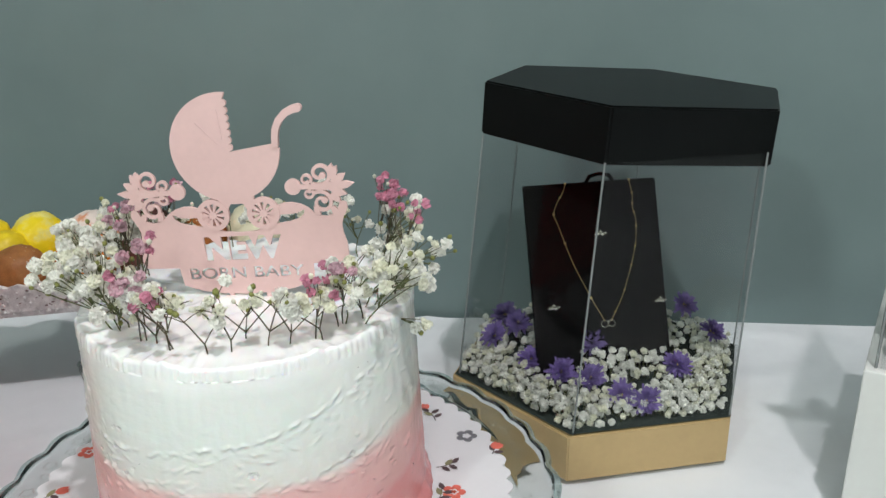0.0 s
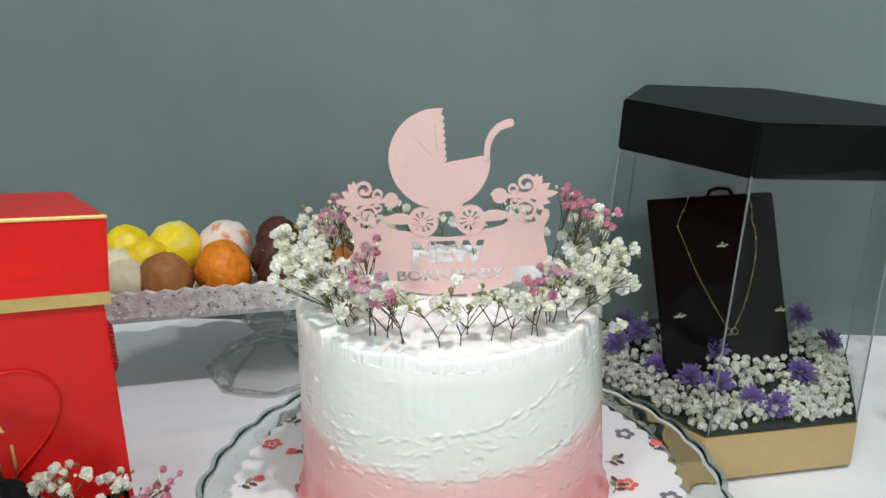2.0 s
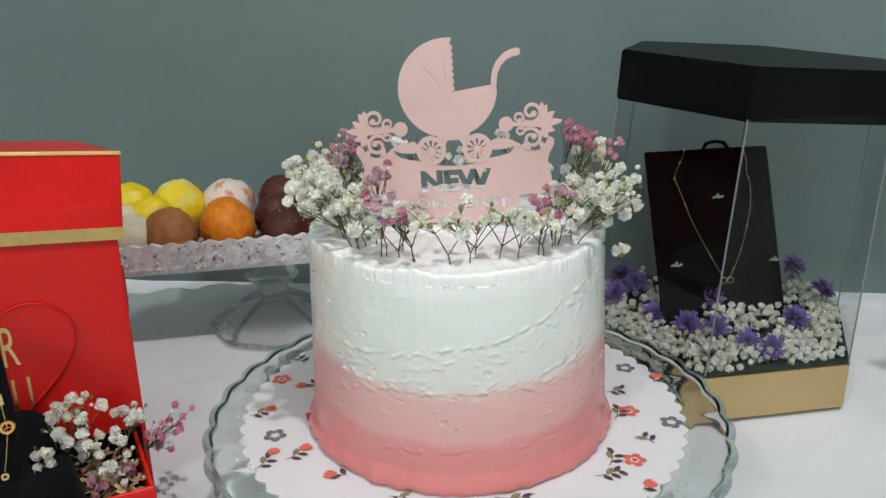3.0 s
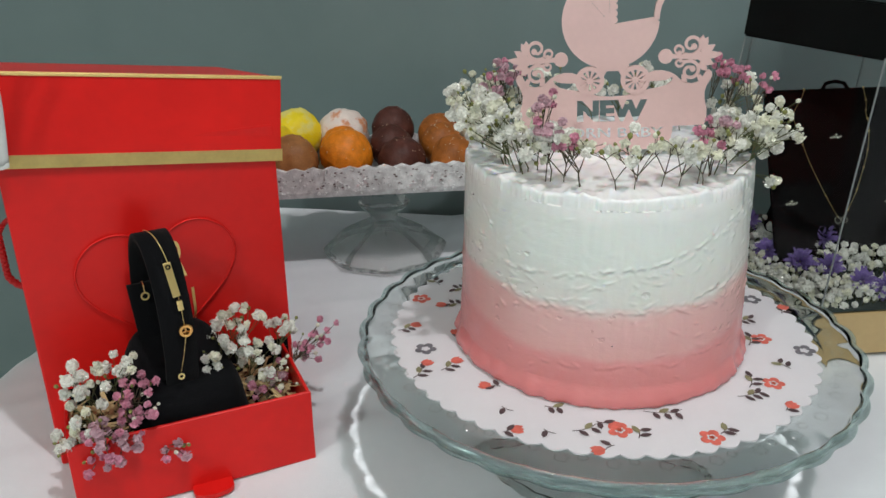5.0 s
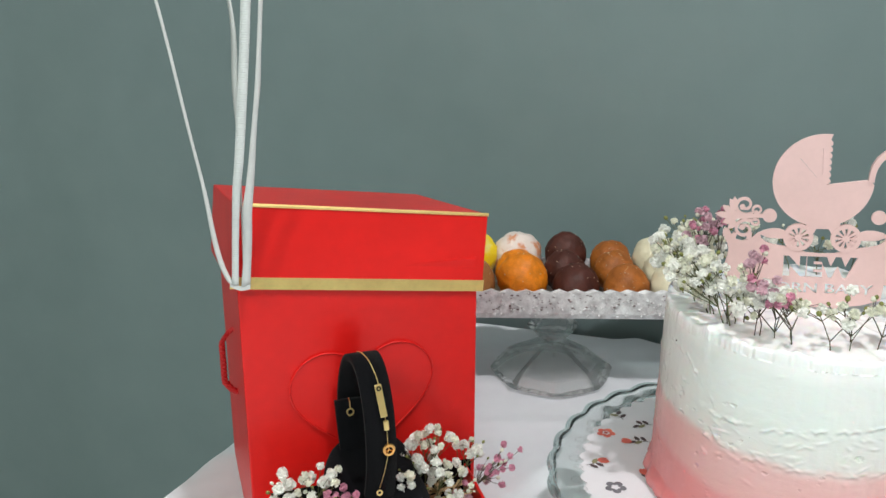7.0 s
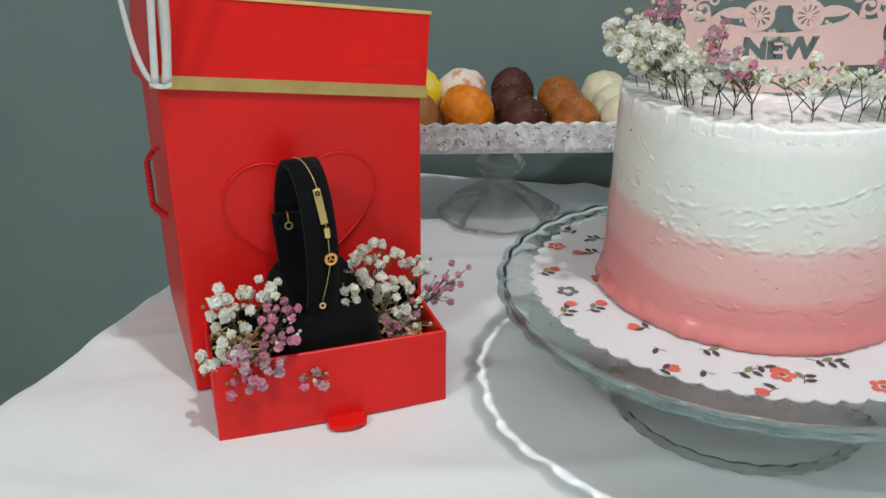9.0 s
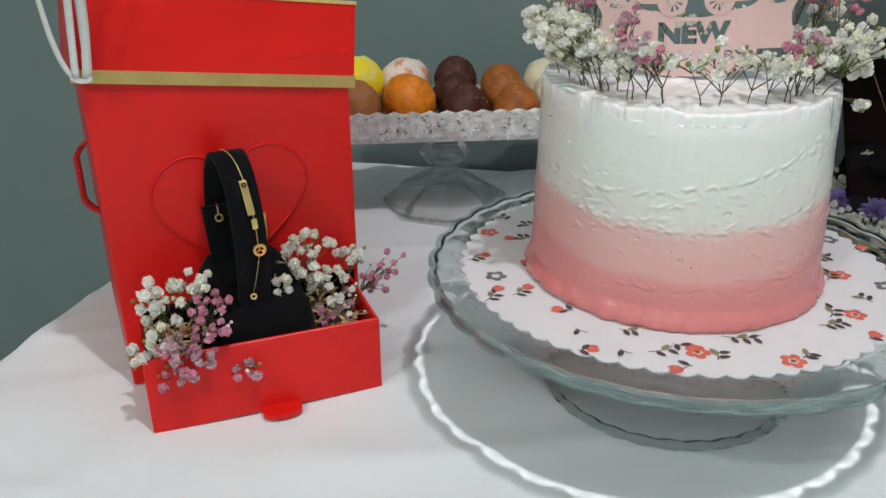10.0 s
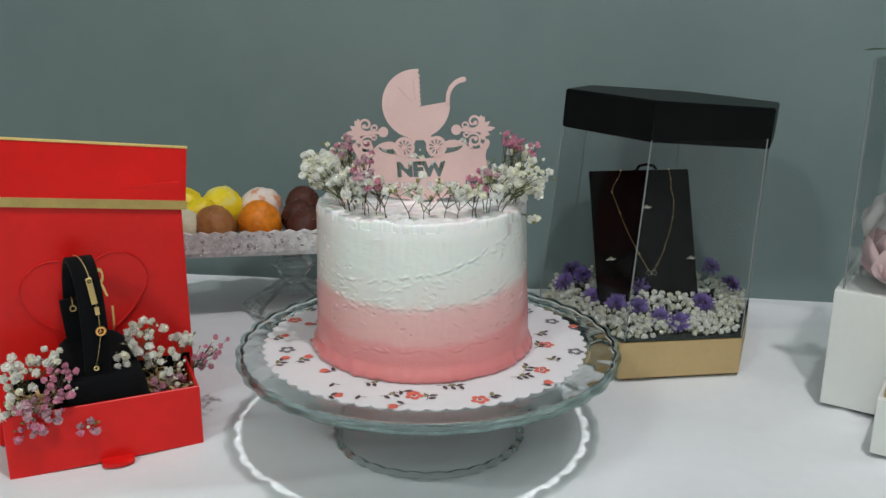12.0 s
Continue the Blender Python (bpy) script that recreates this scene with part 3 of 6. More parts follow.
def doily():
    t = thing("doily", "round white paper doily with printed red flowers and scalloped edge", "doily", (-0.002, 0.0065, PLATE_Z + 0.0008))
    n, lob = 720, 62
    edge = []
    for i in range(n):
        a = 2 * math.pi * i / n
        r = 0.1222 + 0.0034 * abs(math.sin(lob * a / 2))
        edge.append((r * math.cos(a), r * math.sin(a) + 0.0030))
    part("paper", prism(edge, -0.0006, 0.0002), PAPER, t)
    Z = 0.0004
    lift = [0]

    def leaf(bm, x, y, ang, ln, wd):
        lift[0] += 1
        Z = 0.0004 + 0.00004 * (lift[0] % 8 + 1)
        c, s = math.cos(ang), math.sin(ang)
        pts = [(0, 0), (0.3 * ln, 0.5 * wd), (0.7 * ln, 0.45 * wd), (ln, 0), (0.7 * ln, -0.45 * wd), (0.3 * ln, -0.5 * wd)]
        bm.faces.new([bm.verts.new((x + c * u - s * v, y + s * u + c * v, Z)) for u, v in pts])

    def line(bm, x, y, ang, ln, bend):
        prev = None
        for k in range(7):
            u = ln * k / 6
            a = ang + bend * k / 6
            px, py = x + u * math.cos(a), y + u * math.sin(a)
            w = 0.00028
            pair = [bm.verts.new((px - w * math.sin(a), py + w * math.cos(a), Z)), bm.verts.new((px + w * math.sin(a), py - w * math.cos(a), Z))]
            if prev:
                bm.faces.new((prev[0], prev[1], pair[1], pair[0]))
            prev = pair

    def bloom(x, y, size, material, name):
        bm = bmesh.new()
        pts = []
        for k in range(40):
            a = 2 * math.pi * k / 40
            r = size * 0.95 * (0.66 + 0.34 * abs(math.cos(2.5 * a)) ** 0.7)
            pts.append((r * math.cos(a), r * math.sin(a)))
        outer = [bm.verts.new((x + u, y + v, Z)) for u, v in pts]
        inner = [bm.verts.new((x + 0.42 * u, y + 0.42 * v, Z)) for u, v in pts]
        for k in range(40):
            j = (k + 1) % 40
            bm.faces.new((outer[k], outer[j], inner[j], inner[k]))
        part(name, bm, material, t)
        bm = bmesh.new()
        bm.faces.new([bm.verts.new((x + 0.24 * u, y + 0.24 * v, Z + 0.0001)) for u, v in pts])
        part(name + "_eye", bm, PRINTBROWN if material is PRINTRED else PAPER, t)

    def sprig(x, y, ang, n, size, tip=False):
        bm = bmesh.new()
        line(bm, x, y, ang, size, 0.4)
        for k in range(n):
            f = 0.25 + 0.7 * k / n
            side = 1 if k % 2 else -1
            at = (x + math.cos(ang + 0.3 * f) * size * f, y + math.sin(ang + 0.3 * f) * size * f)
            if k == 1 and n >= 3:
                pale = bmesh.new()
                leaf(pale, *at, ang + side * 0.9, 0.0070, 0.0032)
                part("printed_leaf", pale, PRINTOLIVE, t)
            else:
                leaf(bm, *at, ang + side * 0.9, 0.0064, 0.0030)
        part("printed_sprig", bm, PRINTDARK, t)
        if tip:
            bm = bmesh.new()
            for d in (-0.35, 0.0, 0.35):
                leaf(bm, x + math.cos(ang + 0.4) * size, y + math.sin(ang + 0.4) * size, ang + d, 0.0075, 0.0042)
            part("printed_bud", bm, PRINTRED, t)

    R, G = PRINTRED, PRINTGREY
    for x, y, s, m in ((-0.113, 0.030, 0.0066, R), (-0.1003, -0.0336, 0.0068, G), (0.0072, -0.1002, 0.0068, R), (0.0513, -0.1006, 0.0068, R),
                       (0.0946, 0.0028, 0.0066, R), (0.1165, -0.0082, 0.0068, G), (0.099, 0.0555, 0.0066, G), (0.0914, -0.0465, 0.0064, R),
                       (-0.073, 0.079, 0.0064, R), (-0.018, 0.106, 0.0064, G), (0.047, 0.099, 0.0064, R)):
        bloom(x, y, s, m, "printed_flower")
    for x, y, a, n, s, tip in ((-0.084, 0.026, 175, 4, 0.012, True), (-0.084, 0.050, 185, 4, 0.012, False), (-0.120, -0.014, 25, 3, 0.009, True),
                               (-0.102, -0.066, 55, 4, 0.014, True), (-0.088, -0.056, 40, 3, 0.010, True), (-0.080, -0.022, 100, 2, 0.008, True), (-0.054, -0.068, 170, 2, 0.005, True),
                               (-0.052, -0.087, -50, 1, 0.007, False), (-0.030, -0.084, -15, 3, 0.009, False),
                               (-0.030, -0.104, -50, 1, 0.007, False), (-0.050, -0.109, 10, 2, 0.004, True), (-0.016, -0.104, 10, 3, 0.014, False),
                               (-0.004, -0.094, -30, 2, 0.006, True), (0.016, -0.106, 70, 3, 0.009, False), (0.004, -0.113, 200, 1, 0.006, True), (0.020, -0.082, -12, 5, 0.020, False),
                               (0.056, -0.097, 40, 3, 0.008, False), (0.070, -0.062, 10, 5, 0.016, False), (0.092, -0.072, 40, 1, 0.003, True), (0.078, -0.052, 60, 4, 0.014, False),
                               (0.086, -0.006, 60, 4, 0.014, False), (0.084, 0.024, 10, 4, 0.012, False), (0.114, 0.038, 60, 2, 0.005, True),
                               (0.080, 0.071, 100, 4, 0.014, True), (-0.104, 0.052, 120, 3, 0.010, False), (0.104, -0.030, 120, 3, 0.010, False)):
        sprig(x, y, radians(a), n, s, tip)


CAKE_TOP = 0.1915
SPECKS = []
CAKE_AT = (-0.0032, 0.0070)
TOP_MID = (-0.0047, 0.0105)


def cake():
    t = thing("cake", "round ombre cake, white cream fading to pink at the foot", "cake", (CAKE_AT[0], CAKE_AT[1], PLATE_Z + 0.0008))
    h = CAKE_TOP - PLATE_Z - 0.0008
    seg, prof = 640, []
    prof += [(0.0800, 0.0), (0.0842, 0.0012), (0.0849, 0.0035), (0.0838, 0.0065), (0.0822, 0.010)]
    n = 190
    for i in range(n + 1):
        f = i / n
        prof.append((0.0816 - 0.0032 * f, 0.012 + (h - 0.012 - 0.0026) * f))
    prof += [(0.0783, h - 0.0017), (0.0782, h - 0.0008), (0.0777, h - 0.0001), (0.0770, h + 0.0003), (0.0760, h)]
    prof += [(0.0750 * (1 - i / 22), h) for i in range(1, 22)] + [(0.001, h)]

    # dabs left by the spatula: a slope that swells upwards and breaks off at its upper rim
    rng = random.Random(77)
    dabs = {q: [] for q in range(360)}
    for k in range(190):
        if k < 60:
            g, zc = rng.uniform(225, 345), 0.0535 + rng.gauss(0, 0.0035)
        elif k < 120:
            g = rng.uniform(228, 346)
            zc = 0.070 + 0.040 * ((g - 228) / 118) ** 2.2 - abs(rng.gauss(0, 0.009))
        else:
            g, zc = rng.uniform(0, 360), rng.choice((rng.gauss(0.060, 0.012), rng.uniform(0.012, 0.10), rng.gauss(0.030, 0.008)))
        wide, tall, deep, slant = rng.uniform(0.7, 2.2), rng.uniform(0.0012, 0.0028), rng.uniform(0.0003, 0.0008), rng.uniform(-0.0008, 0.0010)
        for q in range(int(g - 3 * wide), int(g + 3 * wide) + 1):
            dabs[q % 360].append((g, zc, wide, tall, deep, slant))

    def knife(r, z, a):
        p = Vector((math.cos(a) * 4.0, math.sin(a) * 4.0, z * 55))
        d = 0.0005 * noise.noise(p) + 0.00014 * noise.noise(Vector((math.cos(a) * 23, math.sin(a) * 23, z * 75))) * min(1, z / 0.06)
        streak = noise.noise(Vector((math.cos(a) * 9, math.sin(a) * 9, z * 140 - 3 * a + 3)))
        d += 0.0006 * max(0.0, streak - 0.38)
        # spatula lines: a long one that climbs to the top edge, and one at the colour change
        g = math.degrees(a) % 360
        for g0, g1, zr, climb, deep in ((228, 346, 0.070, 0.040, 0.0008), (232, 300, 0.0525, 0.002, 0.0006), (196, 232, 0.096, -0.026, 0.0008), (20, 150, 0.07, 0.02, 0.0007), (300, 352, 0.058, 0.020, 0.0005), (235, 330, 0.0225, 0.005, 0.0004)):
            if g0 < g < g1:
                f = (g - g0) / (g1 - g0)
                zc = zr + climb * f ** 2.2 + 0.0035 * noise.noise(Vector((g * 0.11, zr * 90, 0))) + 0.0013 * noise.noise(Vector((g * 0.6, zr * 90, 4)))
                fade = min(1, 8 * f, 8 * (1 - f)) * max(0.0, 0.38 + 1.5 * noise.noise(Vector((g * 0.30, 3, zr * 50))))
                d += deep * fade * (math.exp(-((z - zc) / 0.0008) ** 2) - 0.6 * math.exp(-((z - zc + 0.0018) / 0.0010) ** 2))
        for gc, zc, wide, tall, deep, slant in dabs[int(g) % 360]:
            u = (z - zc - slant * (g - gc)) / tall
            if -1.0 < u < 0.40:
                d += deep * math.exp(-((g - gc) / wide) ** 2) * (u + 1 if u < 0 else 1 - u / 0.40)
        if z < 0.012:
            d += 0.0018 * noise.noise(Vector((math.cos(a) * 8, math.sin(a) * 8, 5))) + 0.0016 * max(0.0, 1 - z / 0.007) * noise.noise(Vector((math.cos(a) * 15, math.sin(a) * 15, z * 300 + 4 * a)))
        shift = z / h
        top = 0.0
        if z > h - 0.006:
            top = 0.0018 * noise.noise(Vector((r * math.cos(a) * 70, r * math.sin(a) * 70, 1))) + 0.0013 * noise.noise(Vector((r * 160 * math.cos(a), r * 160 * math.sin(a), 7)))
            top += 0.0016 * max(0, noise.noise(Vector((math.cos(a) * 14, math.sin(a) * 14, 2)))) * (1 if r > 0.068 else 0)
            if r > 0.0752:
                d += 0.0005 * noise.noise(Vector((math.cos(a) * 17, math.sin(a) * 17, 6))) + 0.0008 * noise.noise(Vector((math.cos(a) * 52, math.sin(a) * 52, 8)))
        if r < 0.0747:
            d = 0
        return r + d + shift * (0.0045 * math.sin(a) - 0.0015 * math.cos(a)), z + top
    part("cream", lathe(prof, seg, knife), CREAM, t, smooth=True)
    rng = random.Random(21)
    for k in range(34):
        a, z = rng.uniform(0, 2 * math.pi), rng.choice((rng.uniform(0.012, 0.05), rng.uniform(0.095, 0.105), rng.uniform(0.01, 0.1)))
        r = 0.0816 - 0.0032 * z / h
        ob = part("speck", SPECKS[k % 2], None, t)
        ob.matrix_basis = Matrix.Translation((r * math.cos(a) - 0.0015 * z / h, r * math.sin(a) + 0.0045 * z / h, z)) @ Matrix.Scale(rng.uniform(0.5, 1.2), 4)


for size in (0.0005, 0.0004):
    bm = bmesh.new()
    bmesh.ops.create_icosphere(bm, subdivisions=1, radius=size)
    SPECKS.append(finish(bm, True))
    SPECKS[-1].materials.append(PRINTDARK)
cake_stand()
doily()
cake()

# ---- paper topper ----
TOP_AT = (-0.0026, 0.0060, 0.1902)


def topper():
    """Cut card, alike on both sides of its middle: carriage on wheels, banner with words, scrolls at the ends."""
    t = thing("cake_topper", "pink cut card cake topper with baby carriage and banner", "cake topper", TOP_AT)
    t.matrix_basis = pose(*TOP_AT, 0, -3.0, 0)
    mm = 0.001

    def up(thick):
        return lambda x, y, z: (x * mm, z * thick, y * mm)

    def flat(name, outline, thick=0.0018, label=""):
        return part(name, prism(outline, -0.5, 0.5, to=up(thick)), PINKCARD, None, label)

    def pierce(ob, knife):
        cut(ob, part("knife", knife, PINKCARD))
        ob.data.materials.clear()
        ob.data.materials.append(PINKCARD)
        for f in ob.data.polygons:
            f.material_index = 0

    # carriage: a round body without its upper right quarter, the hood's edge in small lobes
    out = arc(-1.6, 73.4, 24.9, 82, 356, 52) + [(21.0, 74.2), (0.3, 71.4)]
    for k in range(7):
        out += arc(0.4, 73.4 + 3.35 * k, 1.7, -80, 80, 5)
    carriage = flat("carriage", out)
    slits = bmesh.new()
    for (x0, y0), (x1, y1) in (((-13.5, 85.5), (-4.6, 75.2)), ((-2.6, 91.0), (-2.0, 77.0))):
        n = Vector((y0 - y1, x1 - x0)).normalized() * 0.07
        prism([(x0 + n.x, y0 + n.y), (x1 + n.x, y1 + n.y), (x1 - n.x, y1 - n.y), (x0 - n.x, y0 - n.y)], -2, 2, slits, up(0.003))
    pierce(carriage, slits)
    # push bar: a bent band with a round end
    rail = [(21.6, 73.0), (21.9, 77.0), (22.6, 80.6), (24.6, 84.6), (27.8, 87.7), (31.2, 89.2), (33.6, 89.6)]
    left_side, right_side = [], []
    for k, p in enumerate(rail):
        a, b = Vector(rail[max(k - 1, 0)]), Vector(rail[min(k + 1, len(rail) - 1)])
        n = Vector((a.y - b.y, b.x - a.x)).normalized() * (1.35 + 0.45 * k / 6)
        left_side.append((p[0] + n.x, p[1] + n.y))
        right_side.append((p[0] - n.x, p[1] - n.y))
    pieces = [carriage, flat("handle", right_side + arc(33.6, 89.6, 1.8, -75, 75, 8) + left_side[::-1], 0.0033)]
    pieces.append(flat("hub_bridge", [(-8.5, 50.6), (8.5, 50.6), (8.0, 45.5), (4.8, 44.0), (3.0, 47.2), (-3.0, 47.2), (-4.8, 44.0), (-8.0, 45.5)], 0.0016))
    for x in (-11.85, 11.85):
        w = flat("wheel", arc(x, 42.2, 7.6, 0, 351, 39), 0.0022)
        knife = bmesh.new()
        for k in range(10):
            a = 2 * math.pi * (k + 0.5) / 10
            c, s = math.cos(a), math.sin(a)
            prism([(x + c * 1.7 - s * 0.15, 42.2 + s * 1.7 + c * 0.15), (x + c * 5.3 - s * 0.80, 42.2 + s * 5.3 + c * 0.80), (x + c * 5.3 + s * 0.80, 42.2 + s * 5.3 - c * 0.80), (x + c * 1.7 + s * 0.15, 42.2 + s * 1.7 - c * 0.15)], -2, 2, knife, up(0.003))
        pierce(w, knife)
        pieces.append(w)
    # banner: half an outline, mirrored
    half = [(12, 3.2), (22, 4.8), (31.2, 8.0), (32.2, 16.8), (48.2, 17.2), (49.3, 20.5), (49.2, 26.0), (47.9, 31.0), (47.6, 35.0), (48.6, 38.5)]
    half += [(50.0, 40.8), (51.0, 43.2), (50.7, 45.4), (49.2, 46.5), (47.6, 45.8), (46.8, 43.8), (45.8, 41.8), (44.0, 40.2), (41.0, 39.4), (37.6, 40.0), (35.0, 41.6), (32.8, 43.8), (29.6, 45.6), (25.5, 46.7), (21.5, 46.6), (17.8, 45.3), (15.2, 43.0), (13.4, 39.8), (12.6, 35.6), (7, 33.8)]
    banner = flat("banner", [(0, 2.6)] + half + [(0, 33.3)] + [(-x, y) for x, y in half[::-1]], 0.0014)
    gaps = bmesh.new()
    for sx in (-1, 1):
        eye = [(15.4, 36.6), (15.8, 39.6), (19.0, 41.2), (23.5, 41.2), (27.5, 41.6), (31.2, 43.2), (30.6, 41.0), (28.0, 38.9), (23.5, 37.6), (19.0, 37.0)]
        prism([(sx * x, y) for x, y in (eye if sx > 0 else eye[::-1])], -2, 2, gaps, up(0.003))
    pierce(banner, gaps)
    for text, wide, tall, y, bold in (("NEW", 37.0, 12.0, 25.7, 0.0009), ("BORN BABY", 55.0, 5.8, 13.6, 0.00030)):
        me = letters(text, 0.014, 0.02, bold)
        bb = [v.co for v in me.vertices]
        mid = [(min(c[i] for c in bb) + max(c[i] for c in bb)) / 2 for i in (0, 1)]
        kx, ky = wide * mm / (max(c.x for c in bb) - min(c.x for c in bb)), tall * mm / (max(c.y for c in bb) - min(c.y for c in bb))
        for v in me.vertices:
            v.co = Vector(((v.co.x - mid[0]) * kx, -v.co.z, (v.co.y - mid[1]) * ky + y * mm))
        me.materials.append(PINKCARD)
        pierce(banner, me)
    pieces.append(banner)
    # scrollwork at both ends
    for sx in (-1, 1):
        th = [0.00172]

        def piece(outline, name="scroll"):
            th[0] += 0.00002
            pieces.append(flat(name, [(sx * u, v) for u, v in outline], th[0]))

        def curl(u, v, r0, r1, a0, a1, w, n=34):
            o = []
            for k in range(n + 1):
                r = r0 + (r1 - r0) * (k / n) ** 0.8
                a = radians(a0 + (a1 - a0) * k / n)
                o.append((u + r * math.cos(a), v + r * math.sin(a), math.cos(a), math.sin(a), w * (1 - 0.30 * k / n)))
            piece([(p[0] + p[2] * p[4] / 2, p[1] + p[3] * p[4] / 2) for p in o] + [(p[0] - p[2] * p[4] / 2, p[1] - p[3] * p[4] / 2) for p in reversed(o)])
            piece(arc(o[-1][0], o[-1][1], w * 0.85, 0, 330, 11))
        # two large volutes, two small ones nearer the middle, a ball, a stem and leaves
        curl(39.8, 59.6, 6.0, 1.7, -130, 320, 1.8)
        curl(39.6, 46.0, 5.8, 1.7, 130, -320, 1.8)
        curl(33.4, 57.0, 2.5, 1.6, -40, 290, 1.3, 22)
        curl(34.0, 50.4, 2.3, 1.4, 40, -290, 1.3, 22)
        piece(arc(27.0, 53.9, 3.7, 0, 345, 23), "scroll_ball")
        piece([(27, 55.0), (34, 54.8), (42, 55.2), (47, 55.2), (47, 52.2), (42, 51.8), (34, 52.6), (27, 52.8)])
        piece(arc(45.0, 53.6, 2.4, 0, 340, 17))
        piece([(35.6, 44.4), (37.6, 44.0), (38.6, 40.2), (35.6, 40.8)])
        piece([(43.2, 43.4), (45.0, 44.2), (47.4, 41.4), (44.6, 39.2)])
        for u, v, ang, ln, wd in ((45.5, 53.6, 2, 9.8, 3.8), (45.0, 55.2, 26, 7.6, 4.0), (44.2, 57.2, 52, 6.8, 3.8), (45.0, 52.0, -26, 7.0, 4.0), (44.4, 50.2, -52, 5.8, 3.6), (44.6, 59.6, 74, 4.6, 2.8)):
            c, s = math.cos(radians(ang)), math.sin(radians(ang))
            o = [(0, 0.30), (0.3, 0.5), (0.62, 0.46), (1, 0.15), (0.66, -0.36), (0.3, -0.5), (0, -0.30)]
            piece([(u + c * ln * p - s * wd * q, v + s * ln * p + c * wd * q) for p, q in o], "scroll_leaf")
    # two pins into the cream
    for x in (-9, 9):
        pieces.append(flat("pin", [(x - 1.2, 7.5), (x + 1.2, 7.5), (x + 0.6, -22), (x - 0.6, -22)], 0.0015))
    for ob in pieces:
        ob.parent = t
    return t


topper()

# ---- small flowers ----


def blossom_mesh(seed, r, petals=18, material=None, wide=0.62):
    """A small ruffled many-petalled head."""
    rng = random.Random(seed)
    bm = bmesh.new()
    for k in range(petals):
        z = 1 - 1.75 * (k + 0.5) / petals
        a = k * 2.39996 + rng.uniform(-0.3, 0.3)
        q = math.sqrt(max(0, 1 - z * z))
        d = Vector((q * math.cos(a), q * math.sin(a), z)).normalized()
        s = d.cross(Vector((rng.uniform(-1, 1), rng.uniform(-1, 1), rng.uniform(-1, 1)))).normalized()
        u = s.cross(d)
        rr = r * rng.uniform(0.82, 1.12)
        w = rr * wide
        b = d * rr * 0.25
        m = d * rr * 0.80 + u * rng.uniform(-0.1, 0.25) * rr
        tip = d * rr * 0.98 + u * rng.uniform(0.2, 0.5) * rr
        v = [bm.verts.new(p) for p in (b, m - s * w, m + u * 0.18 * rr, m + s * w, tip - s * w * 0.62, tip + s * w * 0.62)]
        bm.faces.new((v[0], v[2], v[1]))
        bm.faces.new((v[0], v[3], v[2]))
        bm.faces.new((v[1], v[2], v[4]))
        bm.faces.new((v[2], v[3], v[5]))
        bm.faces.new((v[2], v[5], v[4]))
    bmesh.ops.create_icosphere(bm, subdivisions=1, radius=r * 0.74)
    me = bpy.data.meshes.new("blossom")
    bm.to_mesh(me)
    bm.free()
    me.materials.append(material)
    return me


def ball_mesh(r, material, sub=1, squash=1.2):
    bm = bmesh.new()
    bmesh.ops.create_icosphere(bm, subdivisions=sub, radius=r)
    for v in bm.verts:
        v.co.z *= squash
    me = finish(bm, True)
    me.materials.append(material)
    return me


WHITE_HEADS = [blossom_mesh(s, 0.0036, 34, PETAL, 0.40) for s in range(5)]
CREAM_HEADS = [blossom_mesh(s + 20, 0.0030, 26, CREAMPETAL, 0.42) for s in range(3)]
PINK_HEADS = [blossom_mesh(s + 40, 0.0026, 14, PINKPETAL) for s in range(3)]
MAUVE_HEADS = [blossom_mesh(s + 60, 0.0032, 16, MAUVEPETAL) for s in range(3)]
BUD_HEADS = [ball_mesh(0.0010, BUD), ball_mesh(0.0010, CREAMPETAL)]
LABELS = {"white": "white baby's breath sprig", "pink": "pink dyed baby's breath sprig",
          "mauve": "faded mauve baby's breath sprig"}
SETS = {"white": (WHITE_HEADS, CREAM_HEADS), "pink": (PINK_HEADS, PINK_HEADS), "mauve": (MAUVE_HEADS, PINK_HEADS)}


